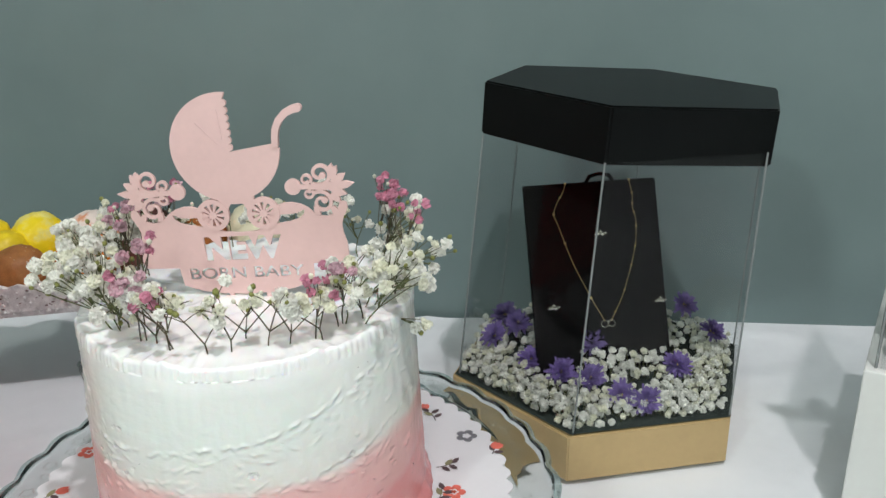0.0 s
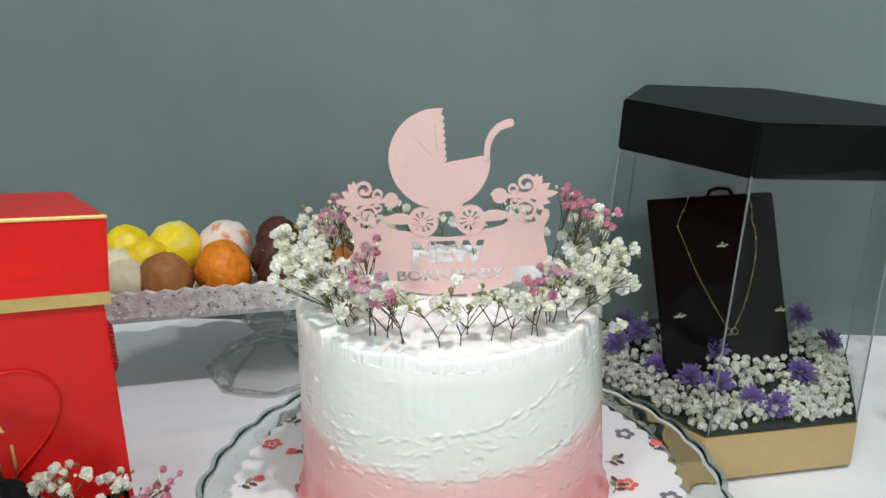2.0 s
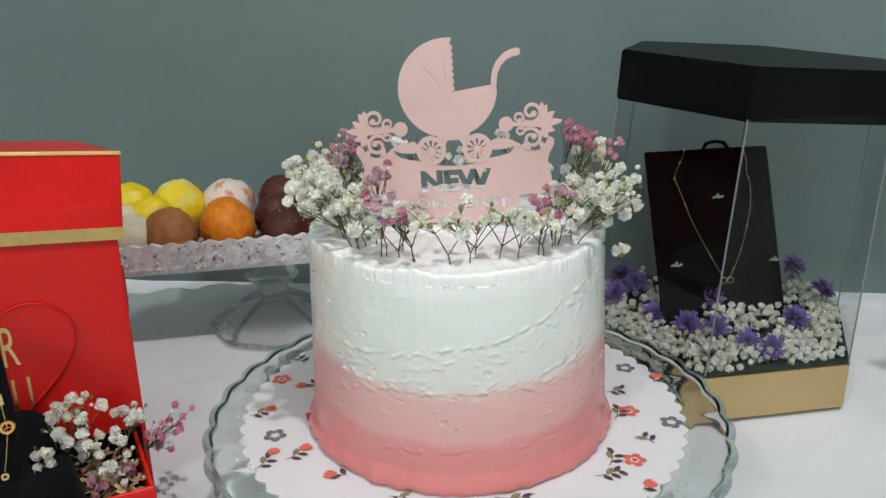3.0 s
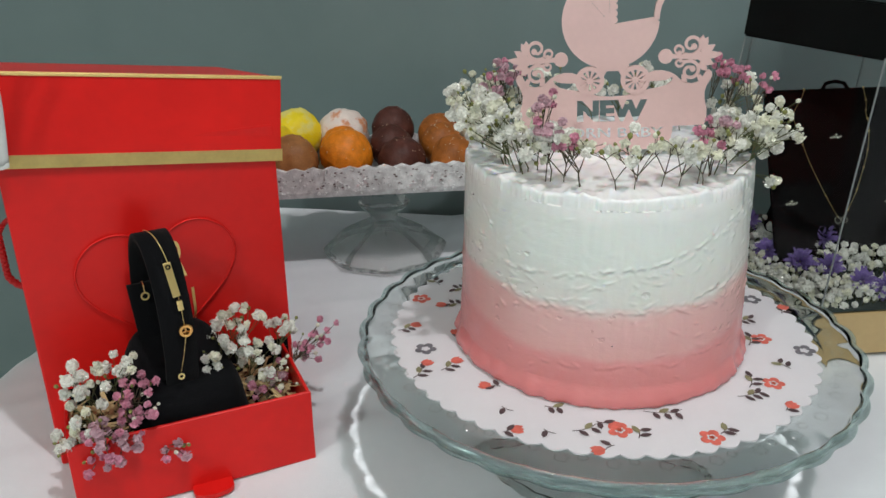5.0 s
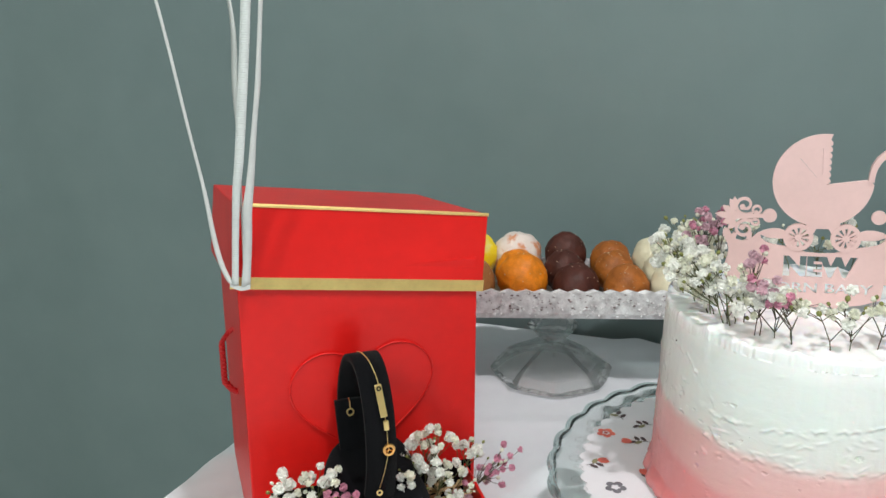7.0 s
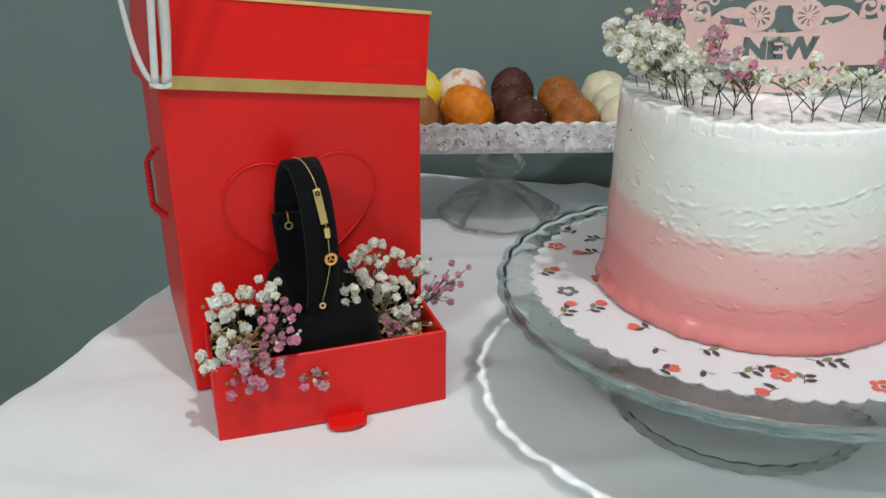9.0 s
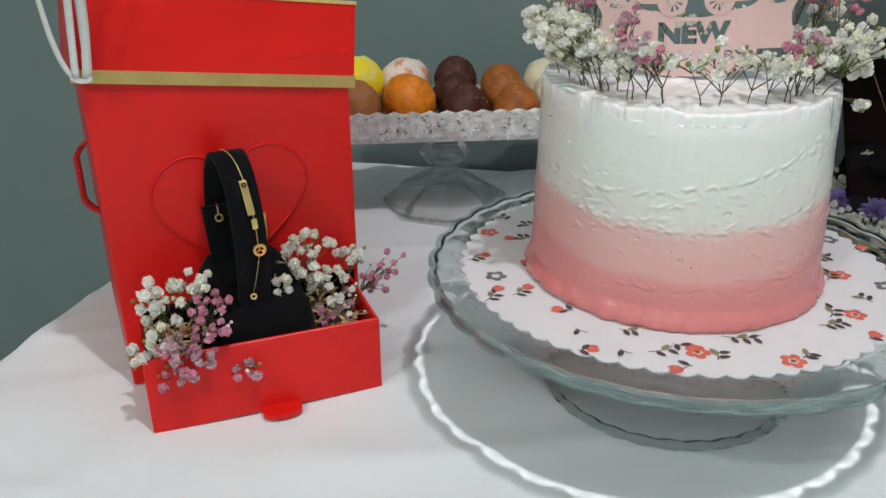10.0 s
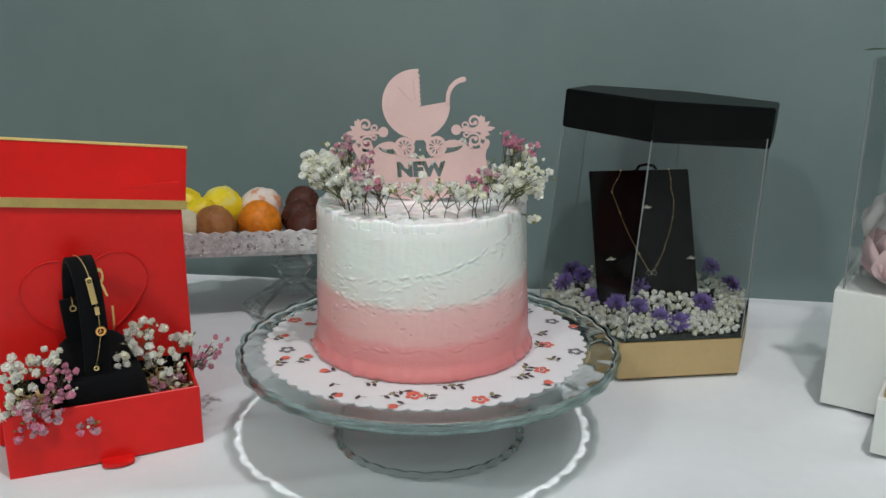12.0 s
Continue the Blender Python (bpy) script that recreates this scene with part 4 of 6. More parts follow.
def flower_sprig(base, tip, spread, heads, colour, seed, where, scale=1.0, stem=None, buds=3, group=""):
    """One sprig: a stem from base that forks towards tip into small heads."""
    rng = random.Random(seed)
    base, tip = Vector(base), Vector(tip)
    t = thing("flower_sprig", LABELS[colour] + " " + where, "flower", base, group=group)
    ax = tip - base
    ln = ax.length
    bm = bmesh.new()
    forks = [ax * f + Vector((rng.uniform(-1, 1), rng.uniform(-1, 1), 0)) * ln * 0.04 for f in (0.40, 0.58, 0.72)]
    tube([Vector((0, 0, -0.004)), ax * 0.2 + Vector((rng.uniform(-1, 1), rng.uniform(-1, 1), 0)) * ln * 0.03, forks[0], forks[1], forks[2]], 0.00040 * scale ** 0.5, 5, bm, 0.6)
    done = []
    for k in range(heads + buds):
        for _ in range(12):
            a, q = rng.uniform(0, 2 * math.pi), math.sqrt(rng.uniform(0, 1))
            off = Vector((math.cos(a) * q, math.sin(a) * q, rng.uniform(-0.75, 0.45))) * spread
            e = ax + off
            if all((e - o).length > (0.0052 if k < heads else 0.003) * scale for o in done):
                break
        done.append(e)
        f = forks[rng.randrange(3)]
        mid = f.lerp(e, 0.55) + Vector((rng.uniform(-1, 1), rng.uniform(-1, 1), rng.uniform(-0.5, 1))) * spread * 0.10
        tube([f, mid, e], 0.00029, 3, bm, 0.7)
        if k < heads:
            main, side = SETS[colour]
            me = rng.choice(main if rng.random() < 0.58 else side)
            size = rng.uniform(0.72, 1.15) * scale
        else:
            me, size = rng.choice(BUD_HEADS), rng.uniform(0.8, 1.5) * scale
        ob = part("blossom" if k < heads else "bud", me, None, t)
        out = (e - f).normalized()
        ob.matrix_basis = Matrix.Translation(e) @ out.to_track_quat("Z", "Y").to_matrix().to_4x4() @ Matrix.Rotation(rng.uniform(0, 6), 4, "Z") @ Matrix.Scale(size, 4)
    part("stem", bm, stem or STEM, t)
    return t


def fork_sprig(base, along, height, seed, where, heads, colour="white", group=""):
    """Thin twigs that rise from one point, fan out sideways and fork into heads and buds."""
    rng = random.Random(seed)
    t = thing("flower_sprig", LABELS[colour] + " " + where, "flower", base, group=group)
    along = Vector(along)
    across = Vector((-along.y, along.x, 0))
    bm = bmesh.new()
    ends = []
    n = rng.choice((2, 2, 3, 3))
    lean = rng.uniform(-0.35, 0.35)
    neck = along * lean * height * 0.3 + Vector((0, 0, height * rng.uniform(0.18, 0.42)))
    tube([Vector((0, 0, -0.004)), neck * 0.55, neck], 0.00038, 4, bm, 0.85)
    for k in range(n):
        side = (k + 0.5) / n * 2 - 1 + rng.uniform(-0.25, 0.25) + lean
        tip = neck + along * side * height * 0.75 + across * rng.uniform(-0.35, 0.25) * height + Vector((0, 0, height * rng.uniform(0.45, 0.85)))
        bend = neck.lerp(tip, 0.55) + Vector((0, 0, 0.03 * height))
        tube([neck, bend, tip], 0.00034, 4, bm, 0.7)
        for m in range(rng.choice((2, 3, 3))):
            start = bend.lerp(tip, rng.uniform(0.1, 0.8))
            ln = height * rng.uniform(0.25, 0.5)
            d = (along * rng.uniform(-1, 1) + across * rng.uniform(-0.6, 0.6) + Vector((0, 0, rng.uniform(0.2, 1.1)))).normalized()
            e = start + d * ln
            tube([start, start.lerp(e, 0.5) + Vector((0, 0, 0.0005)), e], 0.00026, 3, bm, 0.8)
            ends.append((e, d))
        ends.append((tip, (tip - bend).normalized()))
    rng.shuffle(ends)
    for k, (e, d) in enumerate(ends):
        if k < heads:
            main, other = SETS[colour]
            me, size = rng.choice(main if rng.random() < 0.6 else other), rng.uniform(0.72, 1.12)
        else:
            me, size = rng.choice(BUD_HEADS), rng.uniform(0.8, 1.55)
        ob = part("blossom" if k < heads else "bud", me, None, t)
        ob.matrix_basis = Matrix.Translation(e) @ d.to_track_quat("Z", "Y").to_matrix().to_4x4() @ Matrix.Rotation(rng.uniform(0, 6), 4, "Z") @ Matrix.Scale(size, 4)
    part("stem", bm, DRYSTEM, t)
    return t


def cake_flowers():
    rng = random.Random(7)
    where = "stuck into the cake top"
    g = "sprigs on the cake"
    n = 0
    top = CAKE_TOP - 0.001

    def plant(ang, r, lean, height, spread, heads, colour, scale=1.0, stem=None, buds=3, swing=0.0):
        nonlocal n
        n += 1
        # neighbours spring from one point and fan out
        root = radians(round(ang / 16) * 16 + rng.uniform(-2, 2))
        a = radians(ang)
        c, s = math.cos(a), math.sin(a)
        b = (TOP_MID[0] + r * math.cos(root), TOP_MID[1] + r * math.sin(root), top)
        tip = (TOP_MID[0] + (r + lean) * c - s * swing, TOP_MID[1] + (r + lean) * s + c * swing, top + height)
        flower_sprig(b, tip, spread, heads, colour, 100 + n, where, scale, stem, buds, g)
    # thin forked sprigs along the front edge
    for k, ang in enumerate((224, 237, 249, 258, 270, 279, 292, 302, 315, 324, 335)):
        a = radians(ang + rng.uniform(-2, 2))
        r = 0.0670 + rng.uniform(-0.006, 0.003)
        c, s = math.cos(a), math.sin(a)
        edge_on = 0.5 + 0.5 * abs(math.cos(a))
        fork_sprig((TOP_MID[0] + r * c, TOP_MID[1] + r * s, top), (-s, c, 0), rng.uniform(0.017, 0.024) + 0.006 * (edge_on - 0.5), 300 + k, where, rng.choice((4, 5, 6)) + (2 if ang < 245 or ang > 312 else 0), "white", g)
    for k, ang in enumerate((244, 284)):
        a = radians(ang)
        fork_sprig((TOP_MID[0] + 0.052 * math.cos(a), TOP_MID[1] + 0.052 * math.sin(a), top), (-math.sin(a), math.cos(a), 0), 0.019, 340 + k, where, 2, "white", g)
    # bushier bunches at both sides
    for ang in range(150, 238, 7):
        plant(ang + rng.uniform(-3, 3), rng.uniform(0.056, 0.070), rng.uniform(0.008, 0.020), rng.uniform(0.016, 0.034), 0.013, 8, "white", 1.0, None, 6)
    for ang in range(-36, 40, 8):
        plant(ang + rng.uniform(-3, 3), rng.uniform(0.058, 0.069), rng.uniform(0.012, 0.026), rng.uniform(0.016, 0.038), 0.012, 7, "white", 0.95, None, 6)
    # behind the topper
    for ang in range(52, 150, 16):
        plant(ang, rng.uniform(0.062, 0.069), rng.uniform(0.0, 0.01), rng.uniform(0.018, 0.034), 0.011, 5, "white", 0.9, None, 5)
    # one that droops over the edge
    plant(-14, 0.072, 0.016, -0.006, 0.004, 2, "white", 1.0, None, 3)
    plant(-8, 0.066, 0.016, 0.016, 0.006, 3, "white", 0.9, None, 4)
    # pink and mauve accents
    for ang, r, h, col, hd in ((20, 0.064, 0.042, "pink", 8), (34, 0.066, 0.044, "pink", 7), (6, 0.070, 0.040, "pink", 7), (-47, 0.064, 0.026, "pink", 6),
                               (170, 0.062, 0.038, "mauve", 8), (158, 0.060, 0.040, "mauve", 8), (243, 0.060, 0.032, "mauve", 7), (250, 0.062, 0.026, "pink", 6),
                               (228, 0.052, 0.038, "mauve", 6), (142, 0.060, 0.040, "mauve", 6), (-38, 0.060, 0.030, "mauve", 5)):
        plant(ang, r, rng.uniform(0.0, 0.008), h, 0.008, hd, col, 0.9, DRYSTEM, 3)


cake_flowers()

# ---- red gift box ----
BOX_AT, BOX_TURN, BOX_W, BOX_D = (-0.325, -0.060, 0.0), 35.6, 0.151, 0.150
LID_L = 0.1922
BM = pose(*BOX_AT, 0, 0, BOX_TURN)


def red_gift_box():
    t = thing("gift_box", "red card gift box with gold-edged lid, drawer pulled open", "gift box", BOX_AT, BOX_TURN)
    part("body", box(0, BOX_W, 0.0, BOX_D, 0.001, 0.197, 0.0012), RED, t)
    # thin black sheet in place of the shade where the drawer slides in
    part("drawer_slot_shade", box(0.0120, BOX_W - 0.003, -0.0006, 0.001, 0.002, 0.0520), VELVET, t, "black sheet standing in for shade behind the drawer")
    # the balloons' pull lifts the lid's front corner: it sits askew
    e, k, W, D, H = 0.0040, 0.0004, BOX_W, BOX_D - 0.008, 0.0497
    lid = part("lid", box(-e, W + e, -e, D + e, 0, H, 0.0012), RED, t, "red card lid with gold edging, sitting askew")
    lid.matrix_basis = pose(0, 0.002, LID_L, -7.4, 6.8, 0)
    part("gold_band", box(-e - k, W + e + k, -e - k, -e + 0.0005, -0.0004, 0.0068), GOLD, lid, "gold foil band along the lid's lower edge")
    part("gold_edge", tube([(-e, -e, H - 0.0004), (W + e, -e, H - 0.0004)], 0.0012, 6), GOLD, lid, "thin gold edge along the lid's top")
    # heart panel
    pts = []
    for i in range(72):
        a = 2 * math.pi * i / 72
        x = 16 * math.sin(a) ** 3
        y = 13 * math.cos(a) - 5 * math.cos(2 * a) - 2 * math.cos(3 * a) - math.cos(4 * a)
        pts.append((0.0740 + x * 0.0029 - y * 0.0001, 0.1105 + y * 0.0029 + x * 0.00012))
    bm = prism(pts, 0.0, 1.0, to=lambda x, y, z: (x, -0.0016 * z + 0.0004, y))
    heart = part("heart_panel", bm, RED, t, "raised red card heart")
    part("heart_ridge", tube([(x, -0.0014, y) for x, y in pts + pts[:1]], 0.00065, 6), RED, heart, smooth=True)
    for text, z, wide in (("FOR", 0.1215, 0.0285), ("YOU", 0.0890, 0.034)):
        me = letters(text, 0.02, 0.0004)
        bb = [v.co for v in me.vertices]
        w, h = max(c.x for c in bb) - min(c.x for c in bb), max(c.y for c in bb) - min(c.y for c in bb)
        ob = part("gold_letters", me, GOLD, t, "thin gold letters")
        ob.matrix_basis = pose(0.0745 if text == "FOR" else 0.0757, -0.0016, z, 90) @ Matrix.Diagonal((wide / w, 0.0245 / h, 1, 1))
    # drawer
    y0, y1, x0, x1, z1, th = -0.0585, 0.03, 0.0045, 0.1408, 0.0495, 0.0022
    d = part("drawer", box(x0, x1, y0, y0 + th, 0.001, z1, 0.0005, 1), RED, t, "open red card drawer lined with straw")
    # pulled out a little crooked
    d.matrix_basis = pose(x0, y0, 0, 0, 0, -3.8) @ pose(-x0, -y0, 0)
    part("drawer_side", box(x0 + 0.0002, x0 + th, y0 + th, y1, 0.001, z1 - 0.0004, 0.0004, 1), RED, d)
    part("drawer_side", box(x1 - th, x1 - 0.0002, y0 + th, y1, 0.001, z1 - 0.0004, 0.0004, 1), RED, d)
    part("drawer_floor", box(x0 + th, x1 - th, y0 + th, y1, 0.0016, 0.004), RED, d)
    tab = [(0.064, 0.0), (0.064, -0.007)] + [(0.0755 + 0.0115 * math.cos(radians(a)), -0.007 - 0.0055 * math.sin(radians(a))) for a in range(180, -1, -20)] + [(0.087, 0.0)]
    part("pull_tab", prism(tab, 0.0012, 0.0042, to=lambda x, y, z: (x + 0.002, y0 + y, z)), RED, d, "red ribbon pull tab")
    # twisted cord handles on both sides
    for sx, x in ((-1, 0.0), (1, BOX_W)):
        cord = []
        for k in range(33):
            f = k / 32
            bulge = 0.0090 * min(1, 5 * min(f, 1 - f)) ** 0.6
            cord.append((x + sx * (bulge - 0.001), 0.06, 0.144 - 0.047 * f))
        bm = bmesh.new()
        for ph in range(3):
            tube([(p[0] + 0.0011 * math.cos(k * 1.1 + ph * 2.094), p[1] + 0.0011 * math.sin(k * 1.1 + ph * 2.094), p[2] + 0.0006 * math.cos(k * 1.1 + ph * 2.094)) for k, p in enumerate(cord)], 0.0013, 6, bm)
        part("cord_handle", bm, REDCORD, t, "twisted red cord handle")


red_gift_box()


def straw():
    rng = random.Random(5)
    bm = bmesh.new()
    for k in range(150):
        u = rng.choice((rng.uniform(0.010, 0.045), rng.uniform(0.092, 0.138)))
        v, z, a = rng.uniform(-0.050, -0.006), rng.uniform(0.030, 0.047), rng.uniform(0, math.pi)
        ln = rng.uniform(0.010, 0.026)
        p, d = Vector((u, v, z)), Vector((math.cos(a), math.sin(a), rng.uniform(-0.35, 0.35))) * ln / 2
        q = [p - d, p + Vector((0, 0, rng.uniform(-0.002, 0.003))), p + d]
        for w in q:
            w.x, w.y = min(max(w.x, 0.009), 0.140), min(max(w.y, -0.052), -0.002)
        strip(q, rng.uniform(0.0015, 0.003), 0.0003, (-math.sin(a), math.cos(a), rng.uniform(-0.4, 0.4)), bm)
    ob = part("straw_filling", bm, STRAW)
    ob.matrix_basis = BM
    tagged(ob, "pale shredded straw filling the red drawer", "straw", kind="stuff")


LOOP_V, LOOP_Z, LOOP_A, LOOP_B = -0.0272, 0.099, 0.0238, 0.0515


def loop_point(deg, u=0.0, out=0.0):
    """A point on the stand's upright oval: 0 faces the drawer front, 90 is the top."""
    a = radians(deg)
    return Vector((0.0722 - 0.0035 * (1 - math.cos(a)) + u, LOOP_V - (LOOP_A + out) * math.cos(a), LOOP_Z + (LOOP_B + out) * math.sin(a)))


def bracelet_stand():
    t = thing("bracelet_stand", "black velvet bracelet stand in the red drawer", "jewellery stand", BOX_AT, BOX_TURN)
    bm = box(0.034, 0.112, -0.0545, -0.003, 0.005, 0.054, 0)
    for v in bm.verts:
        if v.co.z > 0.02:
            v.co.z = 0.090 if v.co.y > -0.02 else 0.062
            v.co.x = 0.072 + (v.co.x - 0.072) * (0.62 if v.co.y > -0.02 else 0.86)
    bmesh.ops.bevel(bm, geom=bm.edges[:], offset=0.0125, segments=6, affect="EDGES", profile=0.5)
    part("cushion", bm, VELVET, t, smooth=True)
    bm = strip([loop_point(-62 + 232 * k / 40) for k in range(41)], 0.0178, 0.0042, (1, 0, 0))
    bmesh.ops.bevel(bm, geom=[e for e in bm.edges if len(e.link_faces) == 2 and e.calc_face_angle(0) > 1.0], offset=0.0014, segments=2, affect="EDGES")
    part("loop", bm, VELVET, t, smooth=True)
    bm = strip([(0.0690, -0.020, 0.045), (0.0665, -0.015, 0.075), (0.0640, -0.0115, 0.116)], 0.0220, 0.0042, (1, 0, 0))
    bmesh.ops.bevel(bm, geom=[e for e in bm.edges if len(e.link_faces) == 2 and e.calc_face_angle(0) > 1.0], offset=0.0014, segments=2, affect="EDGES")
    part("loop_end", bm, VELVET, t, smooth=True)


def bracelet():
    t = thing("bracelet", "fine gold bracelet with plate and charm on the stand", "bracelet", BOX_AT, BOX_TURN)
    path = [loop_point(-2 + 100 * k / 50, 0.0035 - 0.006 * (k / 50) ** 2, 0.0027) for k in range(51)]
    bm = bmesh.new()
    tube(path, 0.00024, 5, bm)
    for p in path[::2]:
        bmesh.ops.create_icosphere(bm, subdivisions=1, radius=0.00044, matrix=Matrix.Translation(p))
    part("chain", bm, CHAIN, t, smooth=True)

    def facing(deg, u, out, spin=0.0):
        a = radians(deg)
        n = Vector((0, -LOOP_B * math.cos(a), LOOP_A * math.sin(a))).normalized()
        up = Vector((0, LOOP_A * math.sin(a), LOOP_B * math.cos(a))).normalized()
        side = up.cross(n)
        return Matrix.Translation(loop_point(deg, u, out)) @ Matrix((side, -n, up)).transposed().to_4x4() @ Matrix.Rotation(radians(spin), 4, "Y")
    plate = part("name_plate", box(-0.0021, 0.0021, -0.0005, 0.0005, -0.0098, 0.0098, 0.0004), CHAIN, t, "small flat gold plate with a hole")
    plate.matrix_basis = facing(36, 0.0015, 0.0036, -6)
    ring = part("eyelet", lathe([(0.0007, -0.0002), (0.0014, -0.0002), (0.0014, 0.0003), (0.0007, 0.0003)], 12, closed=True), VELVET, plate)
    ring.matrix_basis = pose(0, -0.0009, 0.0072, 90)
    part("link", box(-0.0016, 0.0016, -0.0008, 0.0008, -0.003, 0.003, 0.0006), CHAIN, t).matrix_basis = facing(19, 0.0030, 0.0036, -3)
    bm = lathe([(0.0022, -0.0009), (0.0036, -0.0009), (0.0040, 0), (0.0036, 0.0009), (0.0022, 0.0009)], 24, closed=True)
    for a in (90, 210, 330):
        tube([(0, 0, 0), (0.0026 * math.cos(radians(a)), 0.0026 * math.sin(radians(a)), 0)], 0.0005, 5, bm)
    part("charm", bm, ROSEGOLD, t, "round orange-gold openwork charm").matrix_basis = facing(3, 0.0036, 0.0040) @ pose(0, 0, 0, 90)
    end = [loop_point(0 - 5 * k, 0.0034 - 0.0009 * k, 0.0034) for k in range(6)]
    bm = bmesh.new()
    tube(end, 0.0002, 5, bm)
    for p in end:
        bmesh.ops.create_icosphere(bm, subdivisions=1, radius=0.0004, matrix=Matrix.Translation(p))
    part("chain_end", bm, CHAIN, t, smooth=True)
    for p, r in ((end[-1] + Vector((-0.0005, -0.0008, -0.003)), 0.0015), (Vector((0.0618, -0.0160, 0.1095)), 0.0021)):
        bm = lathe([(r - 0.0005, -0.0004), (r + 0.0004, -0.0004), (r + 0.0004, 0.0004), (r - 0.0005, 0.0004)], 20, closed=True)
        part("clasp_ring", bm, CHAIN, t).matrix_basis = pose(*p, 82)
    part("clasp_chain", tube([(0.0618, -0.0158, 0.112), (0.0618, -0.0148, 0.116), (0.0618, -0.012, 0.1175)], 0.0004, 5), CHAIN, t)


def drawer_flowers():
    g = "sprigs in the red drawer"
    where = "laid in the red drawer"

    def put(u, v, z, du, dv, dz, spread, heads, colour, seed, scale=1.0, stem=None, buds=3):
        b, e = BM @ Vector((u, v, z)), BM @ Vector((u + du, v + dv, z + dz))
        flower_sprig(b, e, spread, heads, colour, seed, where, scale, stem, buds, g)
    k = 500
    for u, v, du, dv, dz, sp, n, col in ((0.030, -0.030, -0.012, -0.006, 0.040, 0.010, 8, "white"), (0.036, -0.034, 0.000, -0.008, 0.044, 0.010, 8, "white"),
                                         (0.028, -0.040, -0.012, -0.012, 0.028, 0.010, 8, "white"), (0.040, -0.040, 0.006, -0.014, 0.034, 0.009, 10, "pink"),
                                         (0.036, -0.046, 0.008, -0.012, 0.026, 0.009, 9, "pink"), (0.030, -0.046, -0.006, -0.014, 0.018, 0.011, 12, "mauve"),
                                         (0.034, -0.048, -0.002, -0.014, 0.010, 0.010, 10, "mauve"), (0.026, -0.046, -0.008, -0.012, 0.006, 0.009, 8, "mauve"),
                                         (0.020, -0.040, -0.014, -0.012, 0.014, 0.007, 4, "white"), (0.044, -0.050, 0.016, -0.014, 0.000, 0.007, 4, "mauve"),
                                         (0.100, -0.020, 0.006, -0.006, 0.050, 0.013, 8, "white"), (0.108, -0.022, 0.006, -0.004, 0.058, 0.012, 8, "white"),
                                         (0.104, -0.030, -0.010, -0.006, 0.040, 0.009, 6, "white"), (0.112, -0.030, 0.004, -0.006, 0.034, 0.010, 7, "white"),
                                         (0.120, -0.030, 0.004, -0.008, 0.022, 0.010, 6, "white"), (0.128, -0.020, 0.012, 0.000, 0.038, 0.008, 6, "white"),
                                         (0.124, -0.034, 0.006, -0.006, 0.016, 0.009, 6, "mauve"), (0.132, -0.022, 0.030, 0.002, 0.026, 0.012, 7, "pink"),
                                         (0.132, -0.018, 0.026, 0.004, 0.016, 0.009, 6, "mauve"), (0.116, -0.040, 0.004, -0.006, 0.012, 0.008, 5, "mauve")):
        k += 1
        put(u, v, 0.035, du, dv, dz * (1.12 if u < 0.06 else 0.95), sp * 1.25, n + 2, col, k, 0.98, DRYSTEM if col != "white" else None, 5)


def band(rows, turn, bm=None):
    """A soft ribbon through (x, z, width, y) rows, its bends eased; turn: degrees its face is turned."""
    bm = bm or bmesh.new()
    side, prev = Vector((math.cos(radians(turn)), math.sin(radians(turn)), 0)), None
    out = side.cross(Vector((0, 0, 1)))
    fine = []
    for a, b in zip(rows, rows[1:]):
        n = 8 if b[1] < 0.5 else 40
        fine += [Vector(a).lerp(Vector(b), i / n) for i in range(n)]
    fine.append(Vector(rows[-1]))
    for _ in range(12):
        fine = fine[:1] + [(a + 2 * b + c) / 4 for a, b, c in zip(fine, fine[1:], fine[2:])] + fine[-1:]
    for x, z, w, y in fine:
        p = Vector((x, y, z))
        # a slightly hollow cross-section with some thickness
        ring = [bm.verts.new(p + side * (u * w / 2) + out * (v * 0.00018 + 0.06 * w * (1 - u * u))) for u, v in ((-1, -1), (0, -1), (1, -1), (1, 1), (0, 1), (-1, 1))]
        if prev:
            for i in range(6):
                m = (i + 1) % 6
                bm.faces.new((prev[i], prev[m], ring[m], ring[i]))
        else:
            bm.faces.new(ring)
        prev = ring
    bm.faces.new(prev)
    return bm


